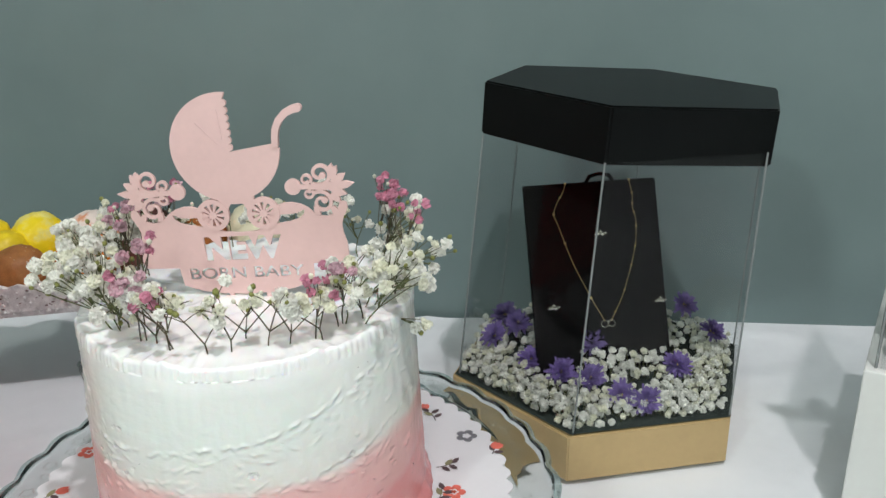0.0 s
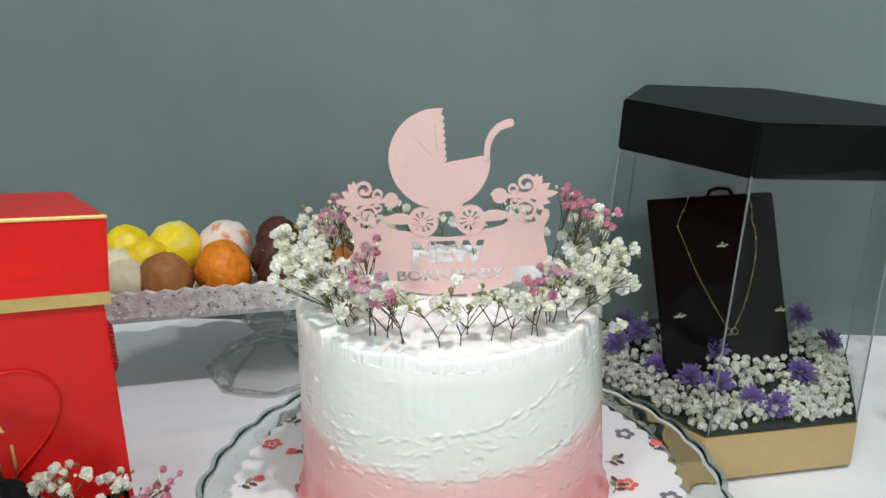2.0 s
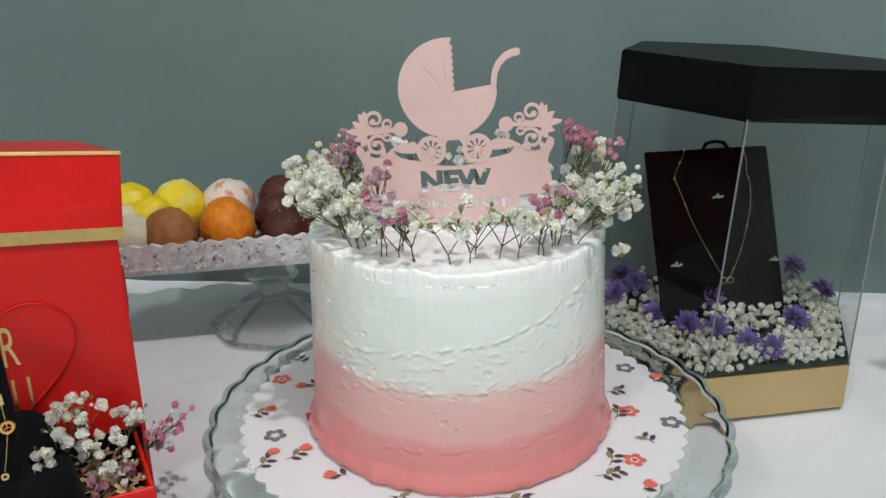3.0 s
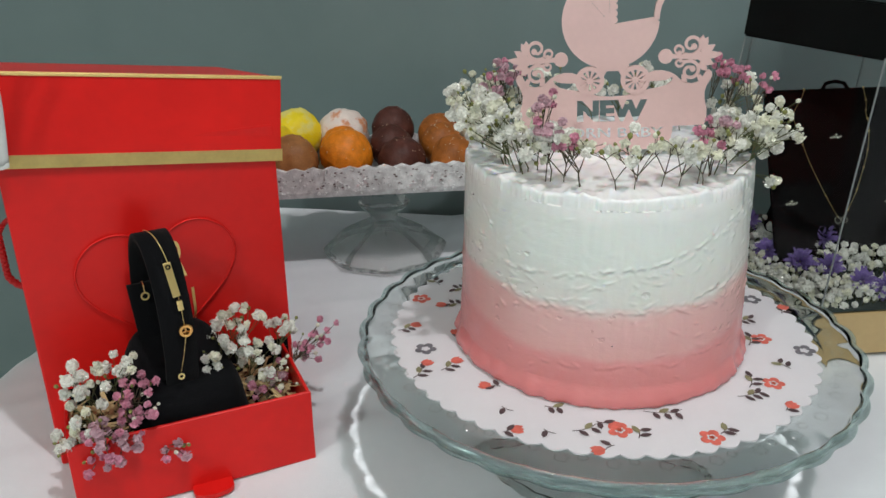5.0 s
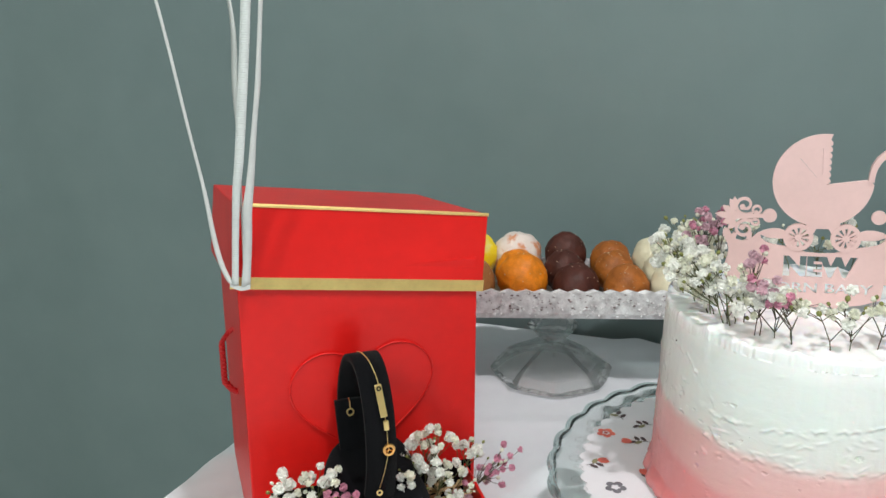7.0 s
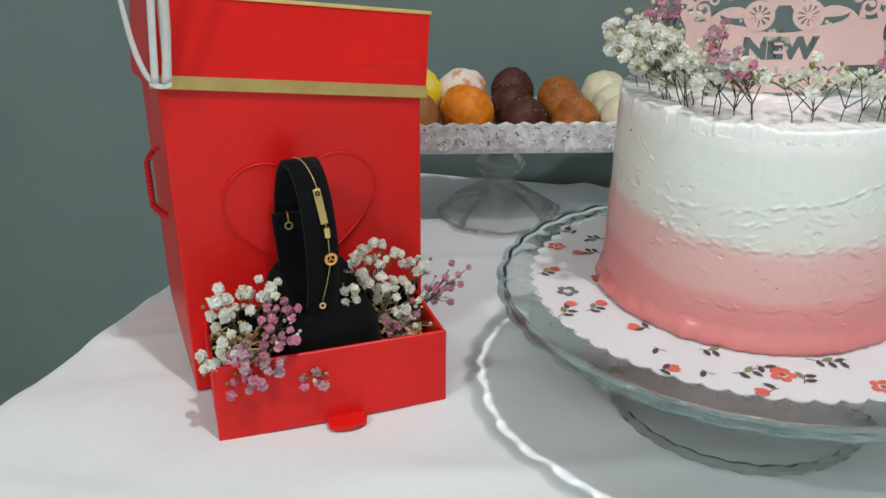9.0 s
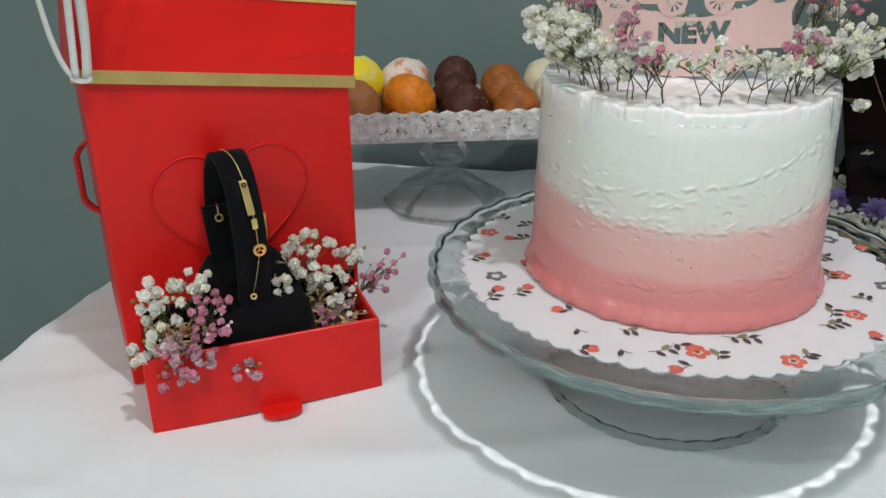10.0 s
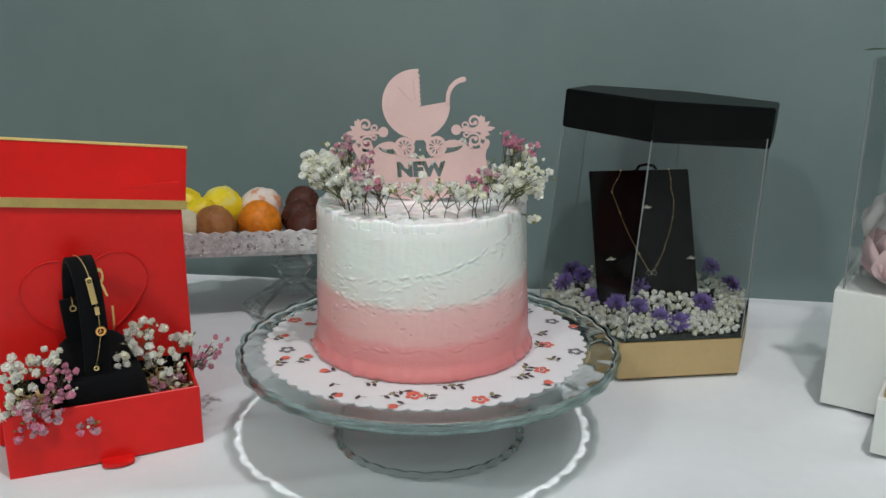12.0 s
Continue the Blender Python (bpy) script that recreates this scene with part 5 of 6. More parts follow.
def balloon_ribbons():
    """Ribbons looped round the lid's lower corner that rise out of sight to balloons."""
    b = BM @ Vector((0.003, -0.0085, 0.0))
    label = "white satin balloon ribbon tied at the red lid's corner"
    # rows: across, height, width, depth, all from the knot
    runs = (
        ("ribbed white balloon ribbon tied at the red lid's corner", RIBBED, 8,
         ((-0.0052, 0.196, 0.0042, 0.0), (-0.0030, 0.224, 0.0040, 0.0), (0.0004, 0.254, 0.0048, -0.001), (0.0031, 0.267, 0.0054, -0.001), (0.0080, 0.310, 0.0056, 0), (0.0119, 0.347, 0.0056, 0.001), (0.080, 1.2, 0.0056, 0.02))),
        (label, RIBBON, 20,
         ((0.0014, 0.196, 0.0052, 0.0004), (0.0050, 0.225, 0.0042, 0.001), (0.0064, 0.2415, 0.0056, -0.0016), (0.0091, 0.258, 0.0044, 0), (0.0133, 0.292, 0.0026, 0.001), (0.0165, 0.310, 0.0032, 0.001), (0.0179, 0.324, 0.0026, 0.001), (0.0204, 0.347, 0.0022, 0.001), (0.105, 1.2, 0.0040, 0.01))),
        ("thin pale twisted balloon ribbon at the red lid's corner", RIBBON, -35,
         ((0.0000, 0.198, 0.0030, 0.002), (0.0005, 0.250, 0.0024, 0.0035), (0.0006, 0.273, 0.0024, 0.004), (0.0002, 0.288, 0.0034, 0.005), (-0.0005, 0.308, 0.0074, 0.006), (0.0004, 0.330, 0.0074, 0.007), (0.0000, 0.347, 0.0044, 0.008), (-0.010, 0.40, 0.0030, 0.010), (-0.09, 1.2, 0.0040, 0.03))),
        ("slack white balloon ribbon hooked at the red lid's corner", RIBBON, 15,
         ((-0.0040, 0.1948, 0.0034, 0.0004), (-0.0090, 0.1975, 0.0034, 0.0006), (-0.0135, 0.2060, 0.0033, 0.001), (-0.0169, 0.2185, 0.0032, 0.001), (-0.0206, 0.246, 0.0024, 0.001), (-0.0228, 0.2590, 0.0019, 0.001), (-0.0292, 0.289, 0.0018, 0.001), (-0.0402, 0.347, 0.0018, 0.002), (-0.26, 1.2, 0.0018, 0.02))))
    for text, material, turn, rows in runs:
        r = part("ribbon", band([(b.x + x, z, w, b.y + y) for x, z, w, y in rows], turn), material, smooth=True)
        tagged(r, text, "ribbon", group="balloon ribbons")
    loop = [(b.x - 0.0085 + 0.0130 * k / 10, b.y + 0.0002, 0.1962 - 0.0018 * math.sin(math.pi * k / 10)) for k in range(11)]
    k = part("ribbon_knot", strip(loop, 0.0026, 0.0006, (0, 0.25, 1)), RIBBON)
    tagged(k, "white ribbon knot against the red lid's corner", "ribbon")


straw()
bracelet_stand()
bracelet()
drawer_flowers()
balloon_ribbons()

# ---- hexagonal flower box with necklace ----
HEX_LOW, HEX_TOP, HEX_S, HEX_TURN = (0.1935, 0.2450), (0.2075, 0.2445), 0.1170, 254.5


def hexagon(s, cx=0.0, cy=0.0, turn=HEX_TURN):
    return [(cx + s * math.cos(radians(turn + 60 * k)), cy + s * math.sin(radians(turn + 60 * k))) for k in range(6)]


def hex_shell(s0, s1, z0, z1, c0=(0, 0), c1=(0, 0), turn=HEX_TURN, closed_top=False, closed_low=False):
    bm = bmesh.new()
    lo = [bm.verts.new((*p, z0)) for p in hexagon(s0, *c0, turn)]
    hi = [bm.verts.new((*p, z1)) for p in hexagon(s1, *c1, turn)]
    for k in range(6):
        j = (k + 1) % 6
        bm.faces.new((lo[k], lo[j], hi[j], hi[k]))
    bm.faces.new(lo[::-1])
    bm.faces.new(hi)
    return bm


def hex_box():
    t = thing("flower_box", "hexagonal clear box with black lid and gold base", "gift box", (*HEX_LOW, 0))
    off = (HEX_TOP[0] - HEX_LOW[0], HEX_TOP[1] - HEX_LOW[1])
    bm = hex_shell(HEX_S, HEX_S, 0.0008, 0.036)
    bmesh.ops.bevel(bm, geom=bm.edges[:], offset=0.0008, segments=2, affect="EDGES")
    part("base", bm, KRAFT, t, "matt gold card base")
    # six clear panels
    for k in range(6):
        a, b = hexagon(1.0)[k], hexagon(1.0)[(k + 1) % 6]
        bm = bmesh.new()
        v = []
        for (x, y), z in ((a, 0.036), (b, 0.036), (b, 0.2215), (a, 0.2215)):
            f = z / 0.24
            r = 0.1150 - 0.0090 * f
            v.append(bm.verts.new((r * x + off[0] * f, r * y + off[1] * f, z)))
        bm.faces.new(v)
        part("panel", bm, ACRYLIC, t, "clear plastic panel")
    for k in range(6):
        x, y = hexagon(1.0)[k]
        f0, f1 = 0.036 / 0.24, 0.222 / 0.24
        part("edge_strip", tube([(0.1137 * x + off[0] * f0, 0.1137 * y + off[1] * f0, 0.036), (0.1068 * x + off[0] * f1, 0.1068 * y + off[1] * f1, 0.222)], 0.0007, 6), EDGEPLASTIC, t)
    bm = hex_shell(0.1094, 0.1094, 0.0, 0.0362)
    bmesh.ops.bevel(bm, geom=bm.edges[:], offset=0.0012, segments=2, affect="EDGES")
    lid = part("lid", bm, BLACKCARD, t, "black card lid, slightly askew")
    lid.matrix_basis = pose(off[0], off[1], 0.2158, -1.2, 3.7, 0) @ Matrix.Diagonal((1, 0.96, 1, 1))
    foam = bmesh.new()
    rings = []
    for i in range(7):
        f = i / 6
        rings.append([foam.verts.new((x + 0.001, y, 0.0368 + 0.016 * math.sin(f * math.pi / 2) + 0.002 * noise.noise(Vector((x * 60, y * 60, i))) - 0.004 * f)) for x, y in hexagon(HEX_S * 0.975 * (1 - f) + 0.002)])
    for a, b in zip(rings, rings[1:]):
        for k in range(6):
            j = (k + 1) % 6
            foam.faces.new((a[k], a[j], b[j], b[k]))
    foam.faces.new(rings[-1])
    part("foam", foam, FOAM, t, "dark floral foam")


EDGEPLASTIC = mat("milky_plastic_edge", (0.22, 0.24, 0.24), rough=0.25, spread=0.05, scale=30)
hex_box()


BOARD_LO, BOARD_H, BOARD_BACK, BOARD_TURN = (0.204, 0.204, 0.045), 0.1275, 0.071, 15.0


def on_board(x, z, out=0.0):
    """A point of the board's front face: x along it, z up it, out towards the viewer."""
    return Vector((x - 0.0017 * z / BOARD_H, BOARD_BACK * z / BOARD_H - out, z))


def necklace_stand():
    """A tall tapered board that leans well back on a strut."""
    t = thing("necklace_stand", "black suede necklace board leaning back among flowers", "jewellery stand", BOARD_LO, BOARD_TURN)
    h = BOARD_H
    board = [(-0.0605, 0.0), (0.0425, 0.0), (0.053, h), (-0.053, h)]
    bm = prism(board, 0.0, -0.005, to=lambda x, y, z: on_board(x, y, z))
    bmesh.ops.bevel(bm, geom=bm.edges[:], offset=0.0008, segments=2, affect="EDGES")
    part("board", bm, DARKSUEDE, t)
    bm = prism([(-0.040, 0.0), (0.024, 0.0), (0.022, h * 0.72), (-0.022, h * 0.72)], 0.0, 0.003, to=lambda x, y, z: (x, 0.078 - 0.020 * y / (h * 0.72) + z, y - 0.006))
    part("back_strut", bm, DARKSUEDE, t)
    hook = [on_board(u, h + v, -0.003) for u, v in ((-0.003, -0.001), (0.001, 0.004), (0.009, 0.0055), (0.017, 0.004), (0.020, -0.001))]
    part("hook", tube(hook, 0.0016, 6), DARKSUEDE, t, smooth=True)


necklace_stand()


def necklace():
    h = BOARD_H
    t = thing("necklace", "fine gold chain necklace with small crystal pendant", "necklace", BOARD_LO, BOARD_TURN)

    def on(x, z):
        return on_board(x, z, 0.0012)
    side = ((-0.0205, h + 0.001), (-0.0225, h - 0.004), (-0.0295, h - 0.012), (-0.0333, h - 0.019), (-0.0305, h - 0.026), (-0.0239, h - 0.051), (-0.0125, h - 0.077), (-0.0050, h - 0.0915))
    other = ((0.031, h + 0.001), (0.0322, h - 0.010), (0.0300, h - 0.018), (0.0322, h - 0.025), (0.0290, h - 0.042), (0.0230, h - 0.056), (0.0125, h - 0.076), (0.0005, h - 0.0915))
    for s in (side, other):
        bm = bmesh.new()
        fine = []
        for a, b in zip(s, s[1:]):
            for k in range(6):
                fine.append(on(a[0] + (b[0] - a[0]) * k / 6, a[1] + (b[1] - a[1]) * k / 6))
        fine.append(on(*s[-1]))
        for _ in range(4):
            fine = [fine[0]] + [(a + b + b + c) / 4 for a, b, c in zip(fine, fine[1:], fine[2:])] + [fine[-1]]
        tube(fine, 0.00018, 5, bm)
        for k, p in enumerate(fine):
            r = 0.00032 if k % (9 if s is side else 5) else 0.0010
            bmesh.ops.create_icosphere(bm, subdivisions=1, radius=r, matrix=Matrix.Translation(p))
        part("chain", bm, CHAIN, t, smooth=True)
    bm = bmesh.new()
    for x in (-0.0028, 0.0028):
        for k in range(10):
            a = 2 * math.pi * k / 10
            bmesh.ops.create_icosphere(bm, subdivisions=1, radius=0.0008, matrix=Matrix.Translation(on(-0.0025 + x + 0.0026 * math.cos(a), h - 0.0935 + 0.0022 * math.sin(a))))
    part("pendant", bm, SILVER, t, "small sparkling double-ring pendant")


def ear_stud(x, z):
    t = thing("ear_stud", "small crystal jewel pinned on the black board", "earring", tuple(pose(*BOARD_LO, 0, 0, BOARD_TURN) @ on_board(x, z, 0.0012)), BOARD_TURN, group="small jewels")
    bm = bmesh.new()
    for dx, dz, r in ((-0.0040, 0, 0.0014), (-0.0017, 0.0006, 0.0020), (0.0014, 0.0002, 0.0022), (0.0042, 0.0008, 0.0013), (0, 0.0026, 0.0013)):
        bmesh.ops.create_icosphere(bm, subdivisions=1, radius=r, matrix=Matrix.Translation((dx, 0, dz)))
    part("stones", bm, SILVER, t)


SILVER = mat("crystal_silver", (0.85, 0.80, 0.70), rough=0.15, metal=0.8, spread=0.25, scale=800)
necklace()
for x, z in ((0.0015, BOARD_H - 0.0345), (-0.0428, BOARD_H - 0.0805), (0.0410, BOARD_H - 0.082)):
    ear_stud(x, z)


def aster_mesh(seed, r):
    rng = random.Random(seed)
    bm = bmesh.new()
    for layer, (n, tilt, q) in enumerate(((26, 8, 1.0), (26, 26, 0.95), (22, 44, 0.82), (14, 64, 0.6))):
        for k in range(n):
            a = 2 * math.pi * (k + 0.5 * layer) / n + rng.uniform(-0.16, 0.16)
            e = radians(tilt + rng.uniform(-16, 16))
            d = Vector((math.cos(a) * math.cos(e), math.sin(a) * math.cos(e), math.sin(e)))
            s = Vector((-math.sin(a), math.cos(a), 0))
            ln = r * q * rng.uniform(0.72, 1.08)
            w = r * rng.uniform(0.07, 0.12)
            u = s.cross(d)
            curl = u * rng.uniform(-0.10, 0.20) * r
            v = [bm.verts.new(p) for p in (d * ln * 0.15 - s * w * 0.5, d * ln * 0.15 + s * w * 0.5, d * ln * 0.60 + s * w + curl * 0.4, d * ln * 0.92 + s * w * 0.6 + curl, d * ln * 0.92 - s * w * 0.6 + curl, d * ln * 0.60 - s * w + curl * 0.4)]
            bm.faces.new((v[0], v[1], v[2], v[5]))
            bm.faces.new((v[5], v[2], v[3], v[4]))
    me = finish(bm)
    me.materials.append(PURPLE)
    return me


def box_flowers():
    asters = [aster_mesh(s, 0.0128) for s in range(3)]
    rng = random.Random(11)
    eye = ball_mesh(0.003, YELLOWEYE, 2, 0.7)

    def ground(x, y):
        d = math.hypot(x - HEX_LOW[0], y - HEX_LOW[1])
        return 0.031 + 0.021 * max(0.0, 1 - (d / 0.112) ** 2) + 0.004 * (y > 0.26)
    # a dense bed of white heads, in clusters
    beds = [(HEX_LOW[0] + r * math.cos(radians(a)), HEX_LOW[1] + r * math.sin(radians(a)), m, 0.019)
            for r, m, angles in ((0.091, 38, (166, 182, 197, 212, 227, 242, 256, 270, 284, 298, 313, 328, 344, 0, 16)), (0.050, 26, (180, 212, 245, 275, 305, 340, 20)), (0.072, 12, (40, 145))) for a in angles]
    for cx, cy, m, sp in beds:
        t = thing("flower_cluster", "cluster of white baby's breath heads in the clear box", "flower", (cx, cy, ground(cx, cy)), group="white clusters in the clear box")
        bm = bmesh.new()
        done = []
        for k in range(m):
            for _ in range(20):
                a, q = rng.uniform(0, 2 * math.pi), math.sqrt(rng.random())
                e = Vector((math.cos(a) * q * sp, math.sin(a) * q * sp, 0))
                e.z = ground(cx + e.x, cy + e.y) - ground(cx, cy) + 0.008 + rng.uniform(-0.004, 0.006)
                if all((e - o).length > 0.0052 for o in done) and max(abs((cx + e.x - HEX_LOW[0]) * math.cos(radians(b)) + (cy + e.y - HEX_LOW[1]) * math.sin(radians(b))) for b in (44.5, 104.5, 164.5)) < 0.0965:
                    break
            else:
                continue
            done.append(e)
            tube([(e.x * 0.4, e.y * 0.4, -0.008), e], 0.0004, 3, bm)
            me = rng.choice(WHITE_HEADS if rng.random() < 0.62 else CREAM_HEADS)
            ob = part("blossom", me, None, t)
            ob.matrix_basis = Matrix.Translation(e) @ Euler((rng.uniform(-0.7, 0.7), rng.uniform(-0.7, 0.7), rng.uniform(0, 6))).to_matrix().to_4x4() @ Matrix.Scale(rng.uniform(0.62, 0.98), 4)
        part("stem", bm, STEM, t)
    for x, y, z, tx, ty in ((0.140, 0.205, 0.064, -35, -20), (0.160, 0.186, 0.064, -42, -5), (0.180, 0.178, 0.064, -45, 0), (0.200, 0.162, 0.060, -52, 4), (0.216, 0.158, 0.058, -55, 8), (0.244, 0.196, 0.066, -40, 10),
                            (0.184, 0.214, 0.074, -35, 0), (0.112, 0.236, 0.068, -25, -30), (0.262, 0.268, 0.082, -30, 20), (0.278, 0.240, 0.072, -30, 30), (0.120, 0.262, 0.074, -20, -20), (0.130, 0.246, 0.074, -30, 0)):
        z -= 0.008
        t = thing("aster", "purple aster with a yellowish eye among white heads", "flower", (x, y, z), group="purple asters")
        t.matrix_basis = pose(x, y, z, -tx, ty, 40 * x)
        part("petals", rng.choice(asters), None, t)
        part("flower_eye", eye, None, t)


box_flowers()

# ---- crystal tray with chocolates ----
TRAY_AT, TRAY_TURN = (-0.193, 0.290, 0.0), 15.5


def crystal_tray():
    t = thing("chocolate_stand", "cut crystal tray on a faceted foot with chocolates", "serving stand", TRAY_AT, TRAY_TURN)
    L, D = 0.152, 0.052

    def ring(l, d, z, wob=0.0, seed=0):
        pts = []
        N = 200
        r = min(0.016, d * 0.5)
        per = []
        for (sx, sy, a0) in ((1, 1, 0), (-1, 1, 90), (-1, -1, 180), (1, -1, 270)):
            for k in range(7):
                a = radians(a0 + 90 * k / 6)
                per.append(Vector((sx * (l - r) + r * math.cos(a), sy * (d - r) + r * math.sin(a))))
        per.append(per[0])
        lens = [0]
        for p, q in zip(per, per[1:]):
            lens.append(lens[-1] + (q - p).length)
        for i in range(N):
            s = lens[-1] * i / N
            k = max(j for j in range(len(lens)) if lens[j] <= s)
            k = min(k, len(per) - 2)
            f = (s - lens[k]) / max(1e-9, lens[k + 1] - lens[k])
            p = per[k].lerp(per[k + 1], f)
            pts.append((p.x, p.y, z + wob * (0.5 + 0.5 * math.sin(2 * math.pi * i / 4.0 + seed))))
        return pts
    bm = bmesh.new()
    rings = [ring(L - 0.010, D - 0.010, 0.0765), ring(L - 0.004, D - 0.004, 0.0765), ring(L - 0.001, D - 0.001, 0.082), ring(L, D, 0.094), ring(L + 0.001, D + 0.001, 0.1025, 0.0028),
             ring(L - 0.003, D - 0.003, 0.1025, 0.0028), ring(L - 0.005, D - 0.005, 0.086), ring(L - 0.008, D - 0.008, 0.0815)]
    vs = [[bm.verts.new(p) for p in r] for r in rings]
    for a, b in zip(vs, vs[1:]):
        for i in range(200):
            j = (i + 1) % 200
            bm.faces.new((a[i], a[j], b[j], b[i]))
    bm.faces.new(vs[0][::-1])
    bm.faces.new(vs[-1])
    part("tray", bm, LACEGLASS, t, "frosted pressed-glass tray with lacy rim")
    # small beads on the rim; flat brown ones stand in for shaded hollows
    rng = random.Random(3)
    bm = bmesh.new()
    for k in range(230):
        u = rng.uniform(-L + 0.01, L - 0.01)
        bmesh.ops.create_icosphere(bm, subdivisions=1, radius=rng.uniform(0.0007, 0.0014), matrix=Matrix.Translation((u, -D + rng.uniform(-0.0016, 0.0004), rng.uniform(0.080, 0.1035))))
    tagged(part("pressed_relief", bm, LACEGLASS, t), kind="stuff")
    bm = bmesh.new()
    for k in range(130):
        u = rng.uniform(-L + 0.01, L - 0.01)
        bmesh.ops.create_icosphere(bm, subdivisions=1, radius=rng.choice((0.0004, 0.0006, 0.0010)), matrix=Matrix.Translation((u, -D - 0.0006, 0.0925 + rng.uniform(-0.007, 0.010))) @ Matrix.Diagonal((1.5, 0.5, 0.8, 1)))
    tagged(part("hollow_shade_beads", bm, HOLLOWSHADE, t, "flat brown beads painted as shade in the pressed rim"), kind="stuff")
    # solid octagonal foot: a two-coned knob over a spreading base, hollowed from below
    prof = [(0.0535, 0.001), (0.0580, 0.0026), (0.0595, 0.0065), (0.0570, 0.0105), (0.0500, 0.0150), (0.0160, 0.0340), (0.0125, 0.0375), (0.0140, 0.0400), (0.0250, 0.0510), (0.0240, 0.0540), (0.0150, 0.0640), (0.0150, 0.0690), (0.0215, 0.0764)]
    hollow = [(0.002, 0.0285), (0.010, 0.0275), (0.043, 0.0095), (0.049, 0.001)]

    def eight(r, z, a):
        q = math.pi / 4
        flat_side = math.cos(q / 2) / math.cos((a % q) - q / 2)
        # the lower edge is rounder and cut into small scallops
        low = max(0.0, 1 - z / 0.011) if r > 0.05 else 0.0
        f = flat_side + (1 - flat_side) * 0.55 * low
        return r * f * (1 + 0.016 * low * math.cos(32 * a)), z + 0.0009 * low * math.cos(32 * a)
    part("foot", lathe(hollow + prof, 128, eight), CUTGLASS, t, "faceted clear crystal foot")


# brown in place of the shade inside the rim's pressed pattern
HOLLOWSHADE = mat("painted_hollow_shade", (0.20, 0.145, 0.14), rough=0.25, spread=0.3, scale=300)
LACEGLASS = mat("frosted_lace_glass", (0.66, 0.61, 0.62), rough=0.3, spread=0.28, scale=150, bump=0.7, bump_scale=230, tint=(0.86, 0.82, 0.84))
crystal_tray()
TM = pose(*TRAY_AT, 0, 0, TRAY_TURN)


def chocolate(u, v, z, kind, sx=0.020, sy=0.019, sz=0.021, seed=0, label="chocolate praline"):
    rng = random.Random(seed)
    bm = bmesh.new()
    bmesh.ops.create_icosphere(bm, subdivisions=4, radius=1)
    for w in bm.verts:
        n = 1 + 0.07 * noise.noise(w.co * 1.5 + Vector((seed * 3.1, 0, 0))) + 0.05 * noise.noise(w.co * 4 + Vector((0, seed, 0))) + 0.040 * noise.noise(w.co * 11 + Vector((0, seed, 2)))
        w.co = Vector((w.co.x * sx * n, w.co.y * sy * n, max(w.co.z, -0.8) * sz * n))
    ob = part("chocolate", bm, CHOC[kind], smooth=True)
    ob.matrix_basis = TM @ pose(u, v, z, rng.uniform(-12, 12), rng.uniform(-12, 12), rng.uniform(0, 360))
    tagged(ob, label, "chocolate", group="chocolates on the tray")
    if kind in ("dark", "milk", "caramel", "orange", "white"):
        bits = bmesh.new()
        for k in range(26):
            a, e = rng.uniform(0, 6.28), rng.uniform(0.05, 1.4)
            p = Vector((sx * math.cos(a) * math.cos(e), sy * math.sin(a) * math.cos(e), sz * math.sin(e)))
            bmesh.ops.create_icosphere(bits, subdivisions=1, radius=rng.uniform(0.0003, 0.0006), matrix=Matrix.Translation(p * 1.01))
        part("sprinkles", bits, SUGAR, ob, "pale sugar specks")


for k, (u, v, z, r, kind, label) in enumerate((
        (-0.112, -0.028, 0.104, 0.0200, "white", "oval white chocolate praline on the tray"), (-0.124, 0.000, 0.106, 0.0200, "white", "pale white chocolate praline on the tray"),
        (-0.119, 0.028, 0.117, 0.0205, "yellow", "bright yellow coated praline on the tray"), (-0.098, 0.004, 0.112, 0.0190, "yellow", "bright yellow coated praline on the tray"),
        (-0.081, -0.028, 0.1035, 0.0240, "milk", "milk chocolate praline with light flecks"), (-0.078, 0.028, 0.113, 0.0245, "lemon", "pale praline with yellow marbling"),
        (-0.033, -0.028, 0.1080, 0.0232, "orange", "round orange glazed praline on the tray"), (-0.036, 0.001, 0.1060, 0.0205, "orange", "round orange glazed praline behind another"),
        (-0.034, 0.030, 0.1110, 0.0245, "rose", "praline dusted with pinkish white sugar"),
        (0.0165, -0.028, 0.1000, 0.0220, "dark", "dark chocolate praline with tiny flecks"), (0.009, 0.001, 0.1060, 0.0200, "dark", "dark chocolate praline on the tray"), (0.013, 0.031, 0.1145, 0.0203, "dark", "dark chocolate praline on the tray"),
        (0.0625, -0.028, 0.1000, 0.0215, "caramel", "caramel brown praline on the tray"), (0.056, 0.001, 0.1060, 0.0200, "caramel", "caramel brown praline on the tray"), (0.057, 0.030, 0.1075, 0.0205, "caramel", "caramel brown praline on the tray"),
        (0.106, -0.027, 0.1000, 0.0220, "white", "white chocolate praline on the tray"), (0.104, 0.002, 0.1050, 0.0205, "white", "white chocolate praline on the tray"), (0.101, 0.029, 0.1095, 0.0230, "white", "white chocolate praline on the tray"))):
    chocolate(u, v, z, kind, r, r * 0.95, r * 1.02, seed=k, label=label)

# ---- white flower boxes at the table's far side ----


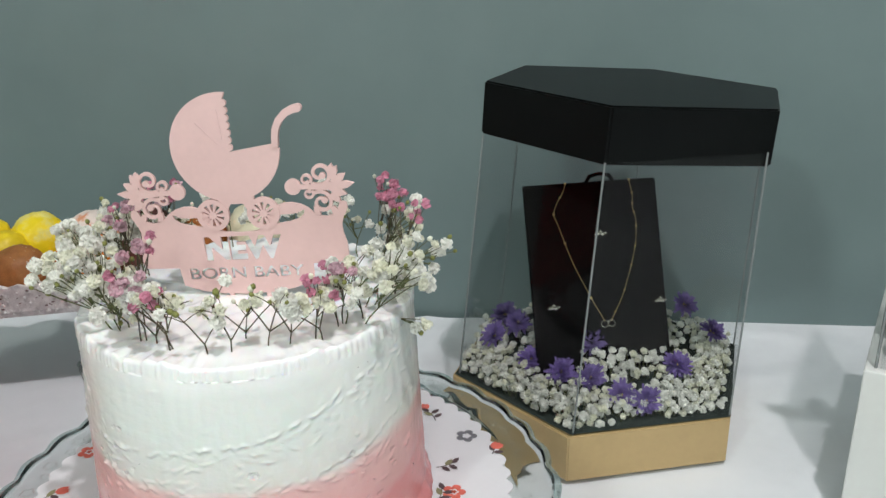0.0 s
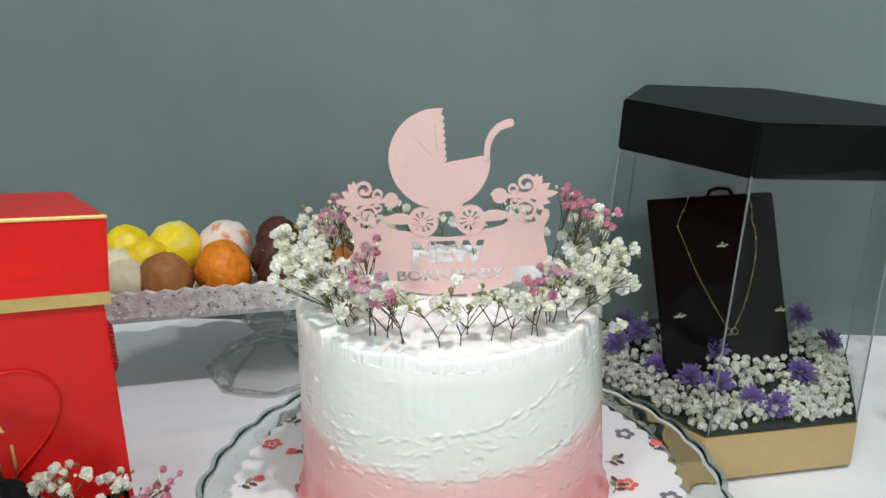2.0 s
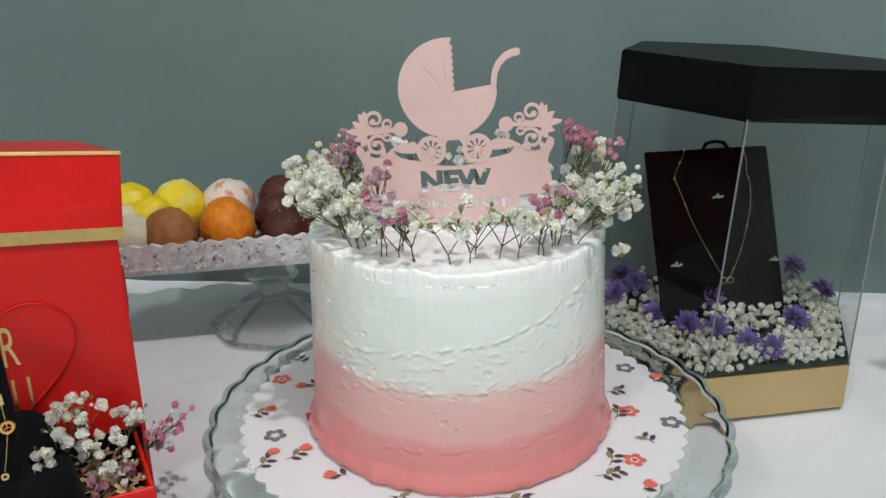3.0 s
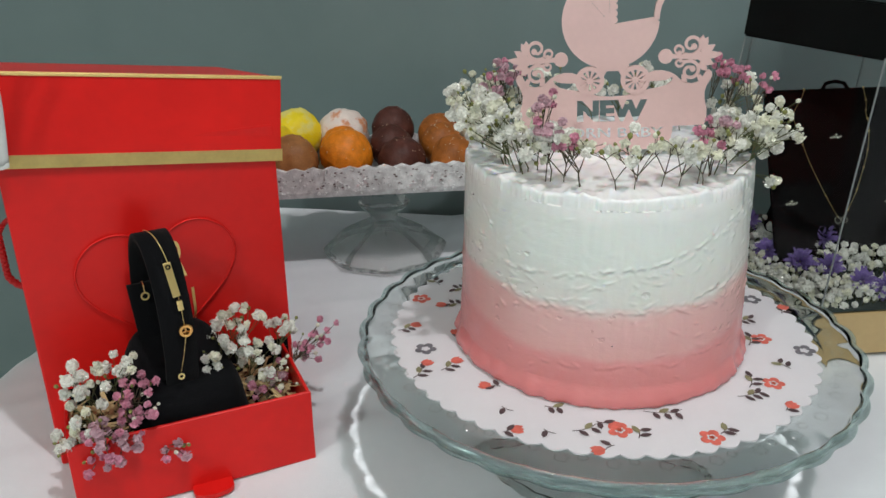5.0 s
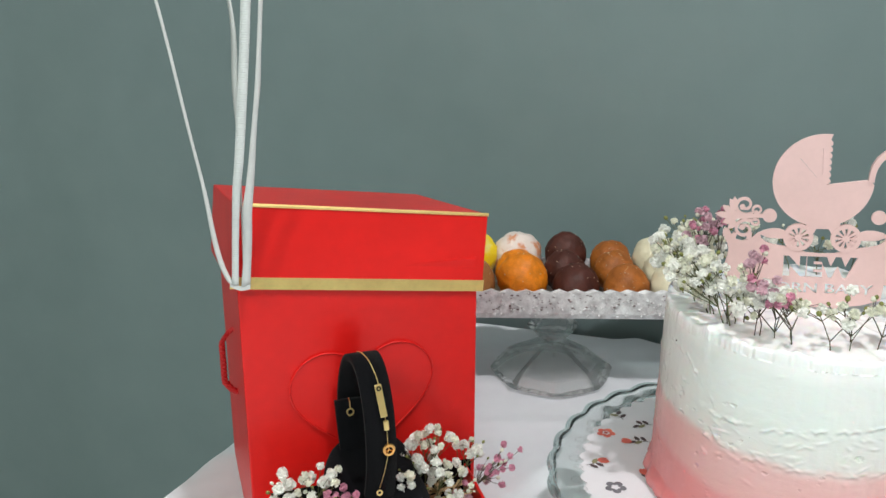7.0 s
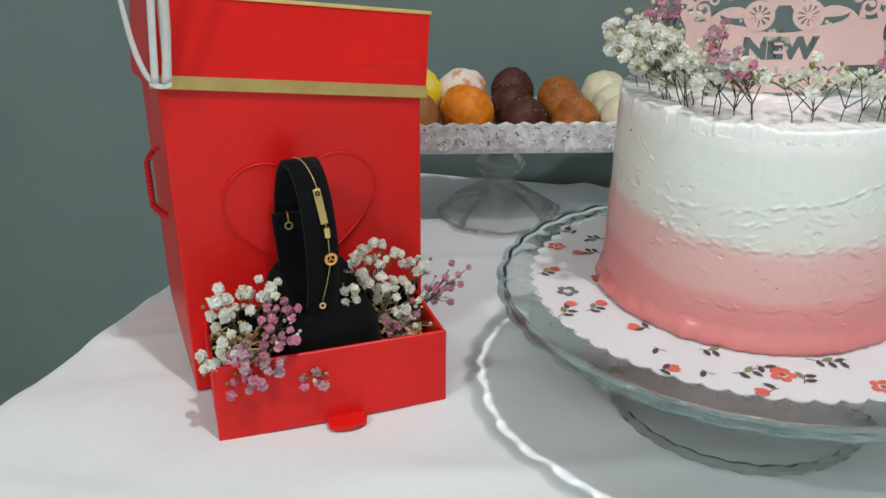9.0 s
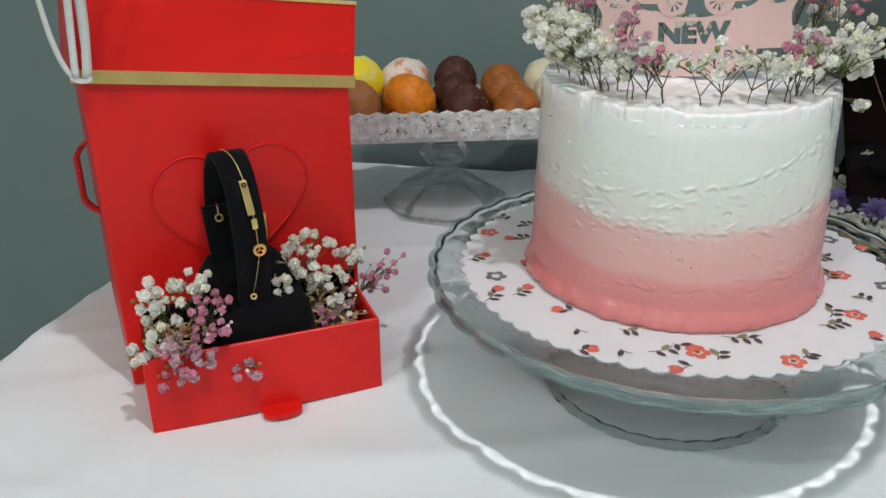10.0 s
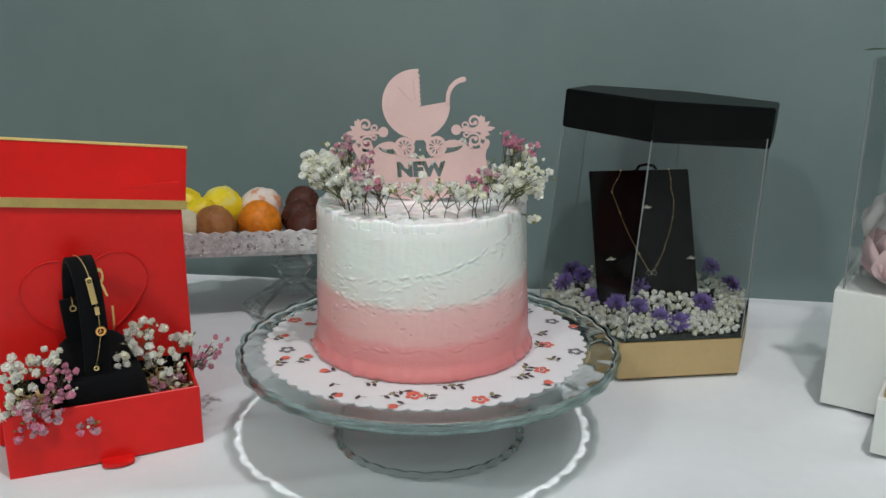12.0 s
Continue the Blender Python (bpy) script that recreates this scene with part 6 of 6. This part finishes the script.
def white_box():
    t = thing("white_gift_box", "tall white card box with clear cover and pink rose", "gift box", (0.3325, 0.1055, 0.0), -27)
    bm = box(0, 0.20, 0.0, 0.16, 0.001, 0.105, 0.0012)
    part("base", bm, WHITECARD, t, "white card base")
    for name, a in (("front_panel", (0.008, 0.006, 0.18, 0.0064)), ("side_panel", (0.006, 0.006, 0.0064, 0.15))):
        x0, y0, x1, y1 = a
        part(name, box(x0, x1, y0, y1, 0.105, 0.294), ACRYLIC, t, "clear plastic panel")
    part("cover_top", box(0.006, 0.18, 0.006, 0.15, 0.2942, 0.2948), ACRYLIC, t)
    part("cover_edge", tube([(0.006, 0.006, 0.105), (0.006, 0.006, 0.294)], 0.0009, 6), EDGEPLASTIC, t)


def tissue_rose(at, r):
    t = thing("paper_rose", "pale pink tissue rose inside the clear cover", "flower", at)
    for layer in range(4):
        for k in range(6):
            a = 2 * math.pi * k / 6 + layer * 0.5
            q = r * (1 - 0.22 * layer)
            bm = bmesh.new()
            rows = []
            for i in range(7):
                row = []
                for j in range(7):
                    f, g = i / 6, (j / 6 - 0.5)
                    ang = a + g * 1.35
                    rad = q * (0.35 + 0.65 * math.sin(f * 1.9)) * (1 + 0.05 * noise.noise(Vector((f * 4, g * 4, k + layer * 9))))
                    row.append(bm.verts.new((rad * math.cos(ang), rad * math.sin(ang), -r * 0.6 + r * 1.25 * f * (1 - 0.5 * g * g * 4) + 0.12 * r * layer)))
                rows.append(row)
            for p, s in zip(rows, rows[1:]):
                for j in range(6):
                    bm.faces.new((p[j], p[j + 1], s[j + 1], s[j]))
            part("petal", bm, ROSE, t, smooth=True)


white_box()
tissue_rose((0.387, 0.108, 0.130), 0.034)
tissue_rose((0.446, 0.09, 0.132), 0.034)


def tissue_paper():
    """Crumpled sheets that stand up round the roses."""
    for k, (at, turn, wide, tall) in enumerate((((0.378, 0.146, 0.106), 30, 0.042, 0.075), ((0.425, 0.150, 0.106), -20, 0.075, 0.095))):
        bm = bmesh.new()
        rows = []
        for i in range(15):
            row = []
            for j in range(15):
                u, v = j / 14 - 0.5, i / 14
                d = 0.010 * noise.noise(Vector((u * 4, v * 4, k * 7))) + 0.005 * abs(noise.noise(Vector((u * 11, v * 9, k * 5 + 2))))
                row.append(bm.verts.new((u * wide * (0.6 + 0.5 * v), d, v * tall * (1 - 0.35 * abs(u) - 0.12 * noise.noise(Vector((u * 8, 1, k)))))))
            rows.append(row)
        for a, b in zip(rows, rows[1:]):
            for j in range(14):
                bm.faces.new((a[j], a[j + 1], b[j + 1], b[j]))
        ob = part("tissue_paper", bm, TISSUE, smooth=True)
        ob.matrix_basis = pose(*at, 0, 0, turn)
        tagged(ob, "crumpled white tissue paper behind the pink roses", "tissue paper", group="tissue sheets")


TISSUE = mat("white_tissue", (0.72, 0.70, 0.69), rough=0.7, spread=0.1, scale=60, thin=0.3)
tissue_paper()


def small_box():
    t = thing("white_gift_box", "low white card box with kraft lining, beside the tall one", "gift box", (0.3435, 0.018, 0.0), -27)
    part("base", box(0, 0.10, 0, 0.075, 0.001, 0.047, 0.001), WHITECARD, t)
    part("lining", box(0.004, 0.096, 0.004, 0.071, 0.047, 0.056, 0.001), KRAFT, t)


def leaf_spray():
    t = thing("leaf_spray", "dark green leaves on top of the clear cover", "foliage", (0.3575, 0.098, 0.2952))
    for k, (a, ln) in enumerate(((150, 0.03), (60, 0.03), (10, 0.035))):
        c, s = math.cos(radians(a)), math.sin(radians(a))
        bm = bmesh.new()
        o = [(0, 0, 0), (0.35, 0.28, 0.1), (0.7, 0.22, 0.12), (1, 0, 0.05), (0.7, -0.22, 0.12), (0.35, -0.28, 0.1)]
        bm.faces.new([bm.verts.new(((c * u - s * v) * ln, (s * u + c * v) * ln, 0.004 + w * ln)) for u, v, w in o])
        part("leaf", bm, LEAF, t)


small_box()
leaf_spray()
